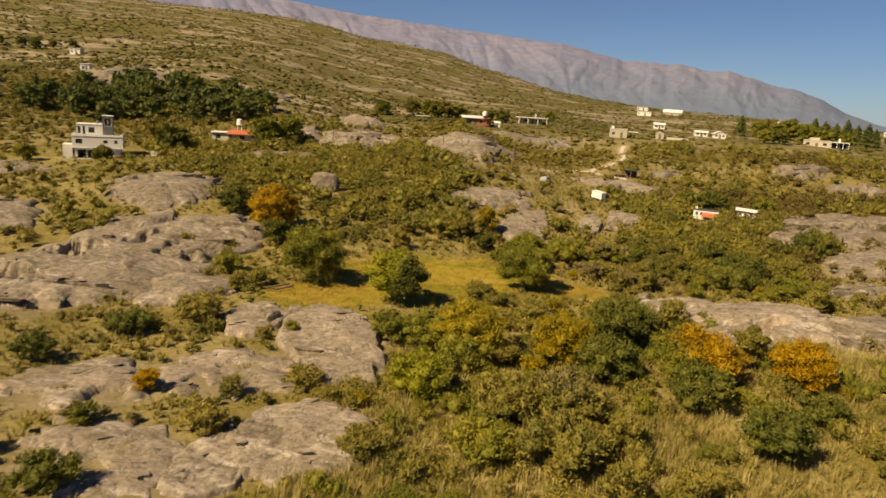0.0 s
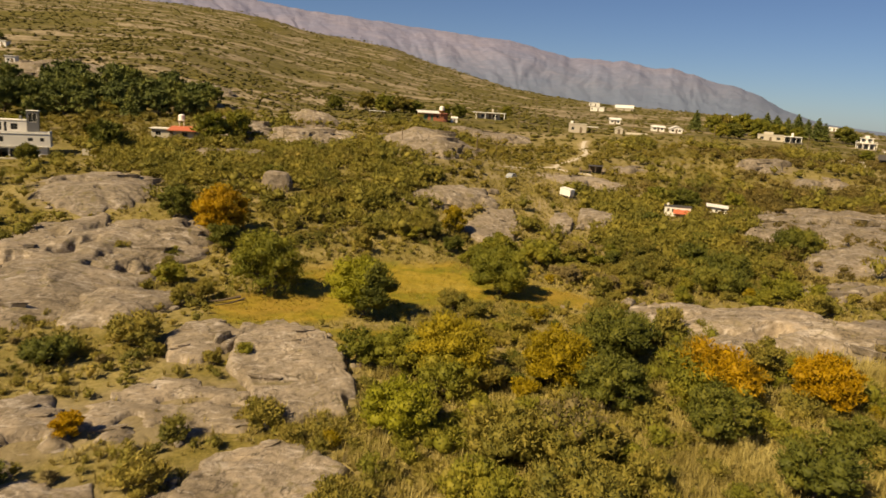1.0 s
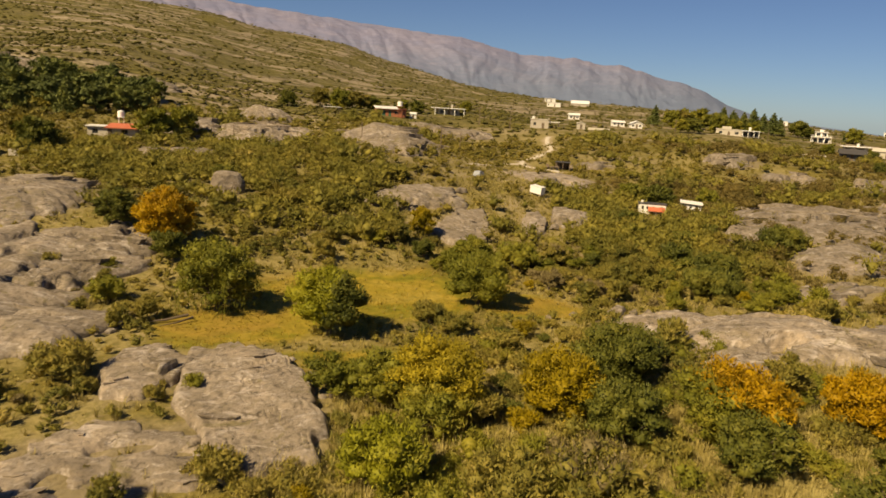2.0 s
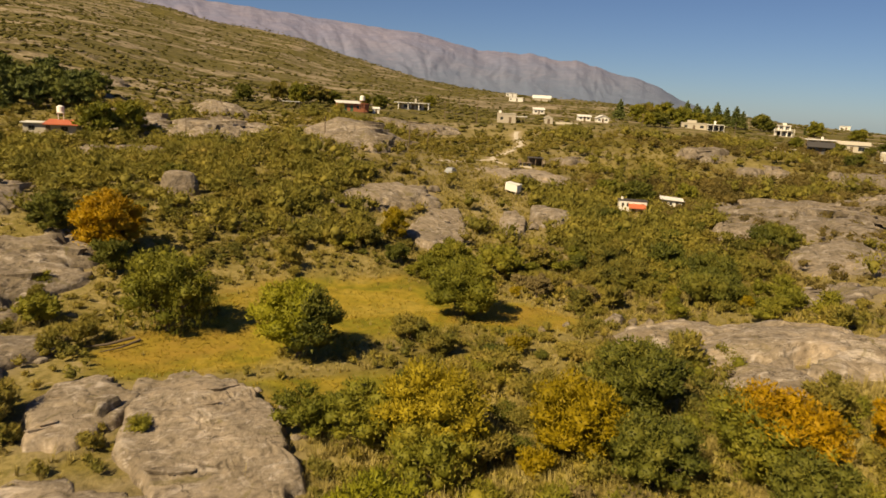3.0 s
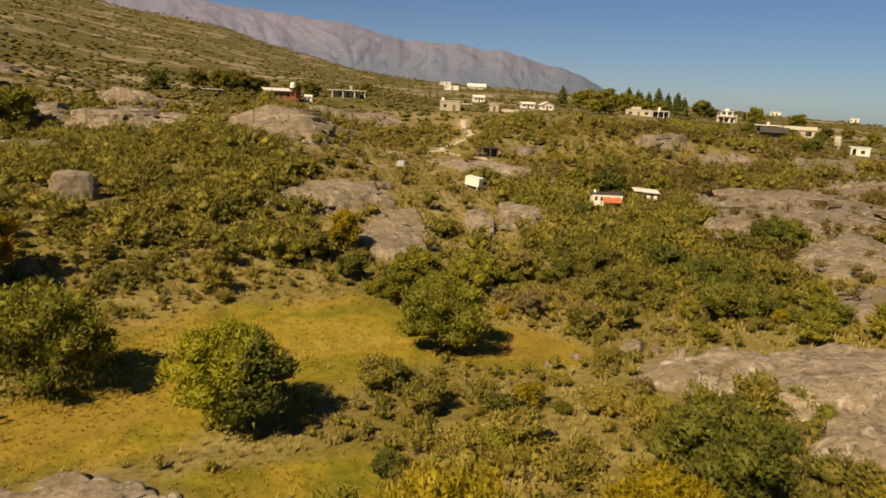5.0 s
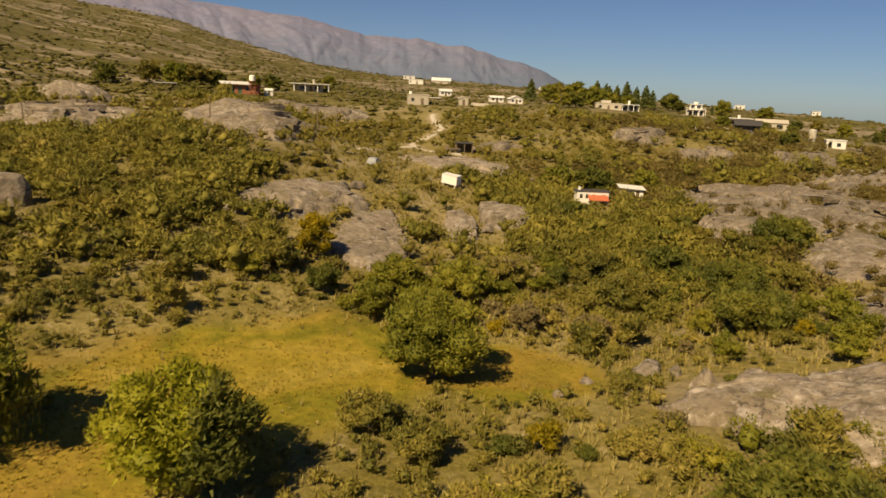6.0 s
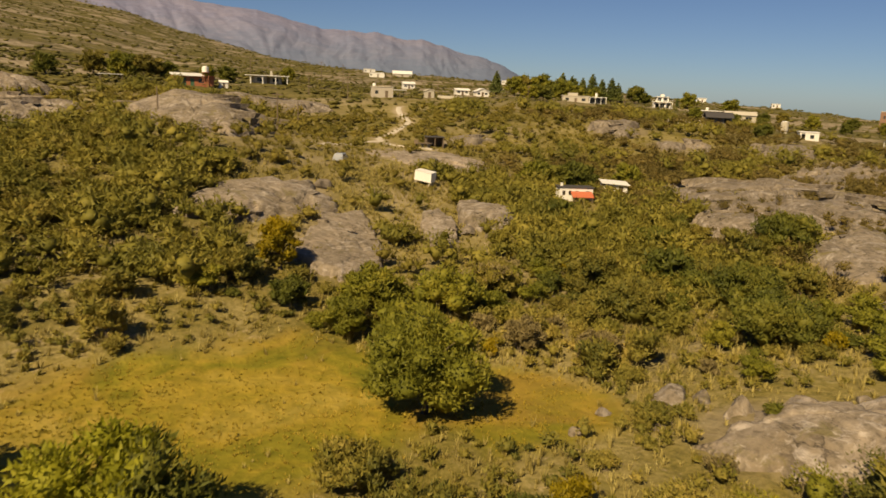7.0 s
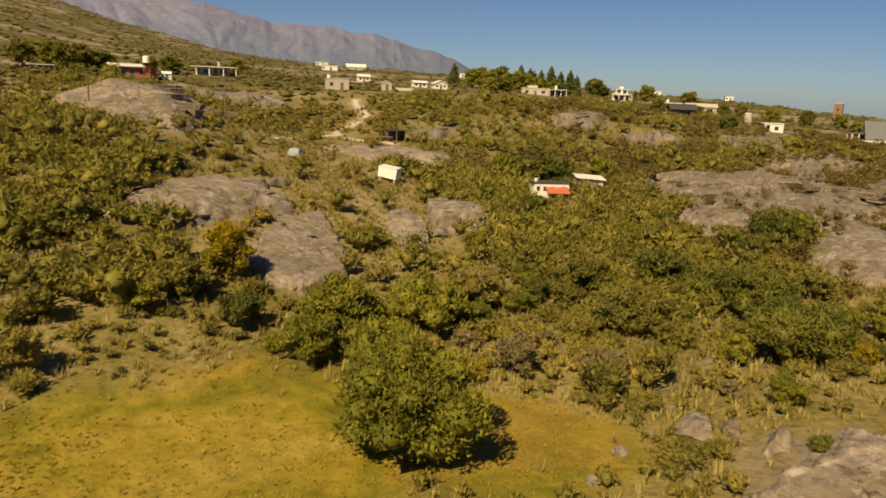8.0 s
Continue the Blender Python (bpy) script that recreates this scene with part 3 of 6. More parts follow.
def outcrop(cx, cy, rx, ry, turn, rise, seed, stone, split):
    """A weathered slab that swells out of the ground: a split block with straight sides, or a worn dome with a ragged edge."""
    rings = int(np.clip(max(rx, ry) * 2.8, 20, 46))
    spokes = int(np.clip((rx + ry) * 5.4, 64, 160))
    r, a = np.meshgrid(np.linspace(0.0, 1.0, rings) ** 0.8, np.linspace(0, 2 * np.pi, spokes, endpoint=False), indexing="ij")
    pick = np.random.default_rng(seed)
    ragged = 0.10 * vnoise(np.cos(a) * 5 + seed, np.sin(a) * 5, seed + 1) + 0.06 * vnoise(np.cos(a) * 13 + seed, np.sin(a) * 13, seed + 11)
    if split:
        side = np.arange(7) * 2 * np.pi / 7 + pick.uniform(-0.3, 0.3, 7)
        reach = pick.uniform(0.84, 1.08, 7)
        lean = np.cos(a[..., None] - side)
        edge = np.min(np.where(lean > 0.1, reach / np.maximum(lean, 0.1), 9), axis=-1) + 0.9 * ragged
    else:
        edge = 1 + 0.30 * vnoise(np.cos(a) * 1.6 + seed, np.sin(a) * 1.6 - seed, seed) + 1.4 * ragged
    u, v = r * edge * rx * np.cos(a), r * edge * ry * np.sin(a)
    c, s = math.cos(radians(turn)), math.sin(radians(turn))
    x, y = cx + u * c - v * s, cy + u * s + v * c
    x, y = x + 0.2 * fbm(x / 2.2, y / 2.2, 2, seed + 2), y + 0.2 * fbm(x / 2.2 + 9, y / 2.2, 2, seed + 3)
    base = land(x.ravel(), y.ravel()).reshape(x.shape)
    dome = smooth(1.0, 0.86, r) * (0.8 + 0.2 * (1 - r ** 2)) if split else np.clip(1 - r ** (2.3 if rise > 2.3 else 3.0), 0, 1) ** 0.9
    wx, wy = x + 2.0 * fbm(x / 6, y / 6, 3, seed + 4), y + 2.0 * fbm(x / 6 + 7, y / 6, 3, seed + 5)
    along, across = wx * c + wy * s, wy * c - wx * s
    gap, own = joints(along * 0.5, across * 1.3, 5.5, seed)
    shelf = np.floor(2.2 * (own + 0.6 * fbm(x / 12, y / 12, 2, seed + 7)))
    steps = 0.16 * shelf
    lumps = 0.75 * fbm(x / 9, y / 9, 2, seed + 8) + 0.10 * fbm(along / 3.0, across / 1.2, 4, seed + 9)
    groove = 0.22 * smooth(0.07, 0.0, gap) * smooth(-0.05, 0.12, fbm(x / 7, y / 7, 2, seed + 10))
    calm = smooth(1.0, 0.8, r) * (0.8 if split else 0.7 if stone is PALE_ROCK and rise < 1.1 else 1.8 if cx > 55 or rise > 2.3 else 1.0)
    z = base + dome * (rise + 0.12) + calm * (steps * min(1.3, 0.5 + 0.4 * rise) + lumps - groove) - smooth(0.9, 1.0, r) * 0.7
    bare = smooth(0.22 - 0.14 * (cx > 55), 0.40 - 0.14 * (cx > 55), fbm(x / 6.5 + seed, y / 4.5, 4, seed + 12))
    z = z - (0.4 + 1.0 * rise) * bare * (0.0 if rise > 2.3 or split else 1.0)
    thing = new("rock_outcrop")
    thing.location = (cx, cy, ground(cx, cy))
    away = Matrix.Translation((-cx, -cy, -ground(cx, cy)))
    me = mesh_from("bedrock", np.stack([x, y, z], -1).reshape(-1, 3), grid_faces(rings, spokes, True), stone, True)
    me.transform(away)
    part("bedrock", me, stone, thing)
    # plates that have split off along the joints and overhang a little
    flat = split or rise < 1.15
    for k in range(4 if flat else int(np.clip(rx * ry / (16 if cx > 55 or rise > 2.3 else 34), 1, 22))):
        i, j = int(pick.integers(rings // 4, int(rings * 0.86))), int(pick.integers(spokes))
        wide, deep_, tall = pick.uniform(1.4, 4.2) * min(1, max(rx, ry) / 10), pick.uniform(0.6, 1.5), pick.uniform(0.15, 0.34) * (1.8 if rise > 2.3 else 1)
        if flat:
            wide, deep_, tall = wide * 0.4, deep_ * 0.5, tall * 0.45
        t = np.sort(np.linspace(0, 2 * np.pi, 9, endpoint=False) + pick.uniform(-0.3, 0.3, 9))
        rim = pick.uniform(0.65, 1.25, 9)
        lay = []
        for f, lift in ((0.80, -1.6), (0.94, 0.2), (1.0, 0.8), (0.93, 1.0), (0.5, 1.05), (0.02, 1.06)):
            lay.append(np.stack([np.cos(t) * rim * wide * f, np.sin(t) * rim * deep_ * f, tall * (lift + 0.12 * np.cos(3 * t + k))], 1))
        me = mesh_from("ledge", np.concatenate(lay), grid_faces(6, 9, True), stone, False)
        me.transform(away @ pose(x[i, j], y[i, j], z[i, j] - tall * 0.3, pick.uniform(-12, -5), pick.uniform(-5, 5), turn + pick.uniform(-25, 25)))
        part("ledge", me, stone, thing)
    return thing


PALE = (4, 5, 6, 7, 8, 9, 10, 11, 12, 13, 19)
TAN = (0, 2, 3, 15, 16, 17, 18, 27, 28, 29, 30)
for k, o in enumerate(OUTCROPS):
    words = "rounded grey granite outcrop with overhanging ledges" if o[5] >= 2 else "flat granite slab split along straight joints" if k in SLABS else "weathered grey-pink granite slab with joints and pale streaks"
    tagged(outcrop(*o, 100 + 13 * k, PALE_ROCK if k in PALE else TAN_ROCK if k in TAN else ROCK, k in SLABS), words, "rock", "granite outcrops")


def boulder_mesh(seed, flat=0.75):
    """A granite block, split along a few planes and worn round at the edges."""
    pick = random.Random(seed)
    planes = [(Vector((pick.uniform(-1, 1), pick.uniform(-1, 1), pick.uniform(-0.4, 1))).normalized(), pick.uniform(0.55, 0.85)) for _ in range(8)]
    bm = bmesh.new()
    bmesh.ops.create_icosphere(bm, subdivisions=3, radius=1.0)
    for v in bm.verts:
        p = v.co.copy()
        for n_, d in planes:
            over = p.dot(n_) - d
            if over > 0:
                p -= n_ * over * 0.9
        q = p * 1.1 + Vector((seed * 3.7, seed * 1.9, 0))
        s = 1 + 0.16 * noise.noise(q) + 0.05 * noise.noise(q * 3.1)
        v.co = Vector((p.x * s, p.y * s, (p.z if p.z > 0 else p.z * 0.6) * s * flat * 1.15))
    me = bpy.data.meshes.new("boulder")
    bm.to_mesh(me)
    bm.free()
    me.materials.append(ROCK)
    return me


BOULDERS = [boulder_mesh(k, (0.72, 0.6, 0.85, 0.5)[k % 4]) for k in range(6)]


def boulder(x, y, size, turn, k, high=1.0):
    ob = new("boulder", BOULDERS[k % 6])
    ob.location, ob.rotation_euler, ob.scale = (x, y, ground(x, y) + 0.15 * size), (0, 0, radians(turn)), (size, size * 0.8, size * high)
    return tagged(ob, "rounded grey granite boulder lying in scrub", "boulder", "boulders")


for x, y, size, turn, k, high in ((-24.2, 142, 3.2, 30, 2, 1.15), (38.2, 138.2, 3.0, 10, 1, 1.0), (33.5, 137.8, 1.3, 60, 1, 1.0), (41.5, 141, 1.6, 100, 3, 1.0), (29, 95, 1.5, 20, 1, 1.0),
                                  (31, 94, 0.9, 70, 4, 1.0), (24, 95.5, 0.6, 0, 5, 1.0), (-37, 118, 1.6, 15, 0, 1.0), (-34, 119.5, 1.2, 40, 1, 1.0), (-18.5, 76.2, 1.3, 80, 2, 1.4),
                                  (25.5, 92, 0.7, 0, 3, 1), (36, 136, 1.0, 0, 4, 1), (12, 120, 0.5, 0, 5, 1), (18, 150, 1.3, 20, 0, 1), (-32, 201, 2.2, 0, 1, 1), (16, 187, 2.4, 30, 3, 1.0), (19.5, 188, 1.6, 60, 0, 1)):
    boulder(x, y, size, turn, k, high)
rng = np.random.default_rng(11)
bx, by = rng.uniform(-60, 100, 900), rng.uniform(42, 200, 900)
bm_ = rock_mask(bx, by)
ok = (bm_ > 0.15) & (bm_ < 0.95)
for x, y in list(zip(bx[ok], by[ok]))[:110]:
    boulder(float(x), float(y), float(rng.uniform(0.25, 0.8)), float(rng.uniform(0, 360)), int(rng.integers(6)), float(rng.uniform(0.7, 1.1)))


pale = new("boulder", BOULDERS[2].copy())
pale.data.materials[0] = PALE_ROCK
pale.location, pale.scale = (20.4, 93.4, ground(20.4, 93.4) + 0.15), (0.55, 0.45, 0.5)
tagged(pale, "small pale boulder in dry grass", "boulder", "boulders")

# ---- dirt track ----
def ribbon(name, pts, wide, material):
    line = []
    for (ax, ay), (bx, by) in zip(pts, pts[1:]):
        n = max(2, int(math.hypot(bx - ax, by - ay) / 1.0))
        line += [(ax + (bx - ax) * i / n, ay + (by - ay) * i / n) for i in range(n)]
    line = np.array(line + [pts[-1]], float)
    for _ in range(6):
        line[1:-1] = 0.25 * line[:-2] + 0.5 * line[1:-1] + 0.25 * line[2:]
    d = np.gradient(line, axis=0)
    side = np.stack([d[:, 1], -d[:, 0]], 1) / np.linalg.norm(d, axis=1)[:, None]
    cols = []
    for f in np.linspace(-1, 1, 7):
        w = wide * (1 + 0.35 * vnoise(line[:, 1] / 3, line[:, 0] / 3, 71 if f < 0 else 72))
        p = line + side * (f * w)[:, None]
        cols.append(np.column_stack([p, land(p[:, 0], p[:, 1]) + 0.10 - 0.22 * abs(f) ** 4]))
    v = np.stack(cols, 1).reshape(-1, 3)
    return tagged(new(name, mesh_from(name, v, grid_faces(len(line), 7), material, True)), "pale dusty dirt track winding through scrub", "track", "", "structure")


ribbon("road", TRACK, 0.85, DUST)
ribbon("road", TRACK_B, 0.9, DUST)


# ---- foliage ----
def leaf_cloud(rng, lobes, count, size, shell=0.45, up=0.45, long=2.4):
    """Leaf cards spread through rounded lobes, most near the outside. Returns verts (3n, 3)."""
    lobes = np.array(lobes, float)
    w = lobes[:, 3] * lobes[:, 5]
    k = rng.choice(len(lobes), count, p=w / w.sum())
    d = rng.normal(size=(count, 3))
    d[:, 2] = np.where(d[:, 2] < -0.3, -d[:, 2] * 0.7, d[:, 2])
    d /= np.linalg.norm(d, axis=1)[:, None]
    r = shell + (1.16 - shell) * rng.random(count) ** 0.7
    p = lobes[k, :3] + d * lobes[k, 3:6] * r[:, None]
    t = 0.75 * d + np.array([0, 0, up]) + 0.55 * rng.normal(size=(count, 3))
    t /= np.linalg.norm(t, axis=1)[:, None]
    nrm = d + np.array([0, 0, 0.5]) + 0.6 * rng.normal(size=(count, 3))
    b = np.cross(nrm, t)
    b /= np.linalg.norm(b, axis=1)[:, None] + 1e-9
    s = size * rng.uniform(0.55, 1.35, count)
    a, c = t * (s * 0.5 * long ** 0.5)[:, None], b * (s * 0.5 / long ** 0.5)[:, None]
    return np.stack([p - a * 0.7 - c, p - a * 0.7 + c, p + a * 1.2], 1).reshape(-1, 3)


def ball(level):
    bm = bmesh.new()
    bmesh.ops.create_icosphere(bm, subdivisions=level, radius=1.0)
    out = np.array([tuple(v.co) for v in bm.verts]), np.array([[v.index for v in f.verts] for f in bm.faces])
    bm.free()
    return out


BALL = {1: ball(1), 2: ball(2)}


def leaf_core(rng, lobes, level=2, fill=0.74, rough=0.07):
    """Close-set twigs and leaves that fill the inside of each lobe, as rough lumps. Returns verts, faces."""
    vs, fs, at = [], [], 0
    for cx, cy, cz, rx, ry, rz in lobes:
        v, f = BALL[level]
        v = v * (fill + rough * rng.normal(size=(len(v), 1)))
        a = rng.uniform(0, 6.28)
        v = np.stack([v[:, 0] * math.cos(a) - v[:, 1] * math.sin(a), v[:, 0] * math.sin(a) + v[:, 1] * math.cos(a), v[:, 2]], -1)
        vs.append(v * np.array((rx, ry, rz)) + np.array((cx, cy, cz)))
        fs.append(f + at)
        at += len(v)
    return np.concatenate(vs), np.concatenate(fs)


def leafy(leaves, core):
    """Loose leaves and cores in one pair of verts and faces."""
    return np.concatenate([core[0], leaves]), np.concatenate([core[1], tris(len(leaves) // 3) + len(core[0])])


def tris(n):
    return np.arange(3 * n).reshape(n, 3)


def lobes_for(rng, width, height, n, low=0.25, squat=0.75):
    """Lobes that together make an uneven crown of that width and height, standing on z = 0."""
    if n > 9:
        out = [(0, 0, height * 0.5, width * 0.3, width * 0.3, height * 0.36)]
        for k in range(n):
            up = -0.8 + 1.72 * (k + 0.5) / n
            a, flat_, r = k * 2.4 + rng.uniform(-0.4, 0.4), math.sqrt(max(0.05, 1 - up * up)), width * rng.uniform(0.115, 0.185)
            q = (width * 0.5 - r * 0.85) * flat_ * rng.uniform(0.82, 1.06)
            z = height * 0.5 + (height * 0.5 - r * squat * 0.8) * up * rng.uniform(0.88, 1.05)
            out.append((math.cos(a) * q, math.sin(a) * q, max(z, r * squat * 0.55), r, r * rng.uniform(0.8, 1.15), r * squat * rng.uniform(0.9, 1.3)))
        return out
    small = 1.0
    out = [(0, 0, height * 0.48, width * 0.32 * small ** 0.7, width * 0.32 * small ** 0.7, height * 0.40)]
    for k in range(n):
        a, q = k * 2.4 + rng.uniform(-0.6, 0.6), rng.uniform(0.14, 0.43 if n > 9 else 0.33)
        r = width * rng.uniform(0.13, 0.26) * small
        z = height * (low + (0.95 - low) * rng.random() ** 0.8 * (1.2 - q * 1.9))
        out.append((math.cos(a) * width * q, math.sin(a) * width * q, min(z, height - r * squat * 0.6), r, r * rng.uniform(0.75, 1.15), r * squat * rng.uniform(0.8, 1.35)))
    return out


def tube(path, radii, sides=6):
    """A tapered limb along a path. Returns verts, quads."""
    path = np.array(path, float)
    d = np.gradient(path, axis=0)
    d /= np.linalg.norm(d, axis=1)[:, None] + 1e-9
    u = np.cross(d, (0.31, 0.95, 0.05))
    u /= np.linalg.norm(u, axis=1)[:, None] + 1e-9
    w = np.cross(d, u)
    a = np.linspace(0, 2 * np.pi, sides, endpoint=False)
    v = path[:, None] + (u[:, None] * np.cos(a)[None, :, None] + w[:, None] * np.sin(a)[None, :, None]) * np.array(radii)[:, None, None]
    return v.reshape(-1, 3), grid_faces(len(path), sides, True)


def limbs(rng, lobes, height, thick, stems=1):
    """Trunk or stems with a limb to each lobe, as one mesh's verts and faces."""
    vs, fs, at = [], [], 0
    fork = np.array([0.0, 0.0, height * 0.28])
    runs = [([(0, 0, -0.4), (0.03 * height, 0.01 * height, height * 0.14), tuple(fork)], [thick * 1.3, thick, thick * 0.8])] if stems == 1 else []
    for lx, ly, lz, *_ in lobes[:5] if stems > 1 else lobes:
        tip = np.array((lx, ly, lz))
        start = fork if stems == 1 else np.array((lx * 0.12, ly * 0.12, -0.2))
        mid = start * 0.5 + tip * 0.5 + rng.normal(size=3) * 0.05 * height
        runs.append(([tuple(start), tuple(mid), tuple(tip)], [thick * 0.6, thick * 0.38, thick * 0.12]))
    for path, radii in runs:
        v, f = tube(path, radii, 5)
        vs.append(v)
        fs.append(f + at)
        at += len(v)
    return np.concatenate(vs), np.concatenate(fs)


def plant(name, label, category, group, rng, width, height, leaf_mat, count, size, n=7, stems=1, low=0.35, squat=0.62, droop=False, mats=None):
    """A tree or shrub: trunk and crown under an Empty at the base. The crown may hold a second hue on one side."""
    thing = tagged(new(name), label, category, group)
    lobes = lobes_for(rng, width, height, n, low, squat)
    v, f = limbs(rng, lobes, height, 0.028 * height + 0.02, stems)
    part("trunk" if stems == 1 else "stem", mesh_from("trunk", v, f, BARK), BARK, thing)
    leaves = leaf_cloud(rng, lobes, count, size, 0.5)
    if droop:
        strands = []
        for k in range(int(count * 0.38 / 9)):
            lx, ly, lz, rx, ry, rz = lobes[rng.integers(len(lobes))]
            a = rng.uniform(0, 6.283)
            px, py, pz = lx + rx * math.cos(a) * rng.uniform(0.6, 1.05), ly + ry * math.sin(a) * rng.uniform(0.6, 1.05), lz + rz * 0.3
            drop = rng.uniform(0.15, 0.45) * height
            for q in range(9):
                z = pz - drop * q / 8
                if z > 0.2:
                    strands.append((px + 0.05 * q * math.cos(a) + rng.normal() * 0.12, py + 0.05 * q * math.sin(a) + rng.normal() * 0.12, z + rng.normal() * 0.1))
        p = np.array(strands)
        d = rng.normal(size=p.shape)
        d[:, 2] = 0
        d /= np.linalg.norm(d, axis=1)[:, None]
        side, down = d * size * 0.24, np.array([0, 0, -1.0]) * size * 0.75
        leaves = np.concatenate([leaves, np.stack([p - side, p + side, p + down * 2], 1).reshape(-1, 3)])
    v, f = leafy(leaves, leaf_core(rng, lobes, 1, 0.68, 0.10))
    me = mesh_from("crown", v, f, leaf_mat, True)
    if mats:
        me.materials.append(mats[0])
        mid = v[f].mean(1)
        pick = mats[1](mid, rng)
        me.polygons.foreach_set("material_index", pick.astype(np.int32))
    part("crown" if stems == 1 else "foliage", me, leaf_mat, thing)
    return thing


def put(thing, x, y, turn=0.0, sink=0.0):
    thing.matrix_basis = pose(x, y, ground(x, y) - sink, 0, 0, turn) @ Matrix.Diagonal((*thing.scale, 1))
    return thing


rng = np.random.default_rng(5)
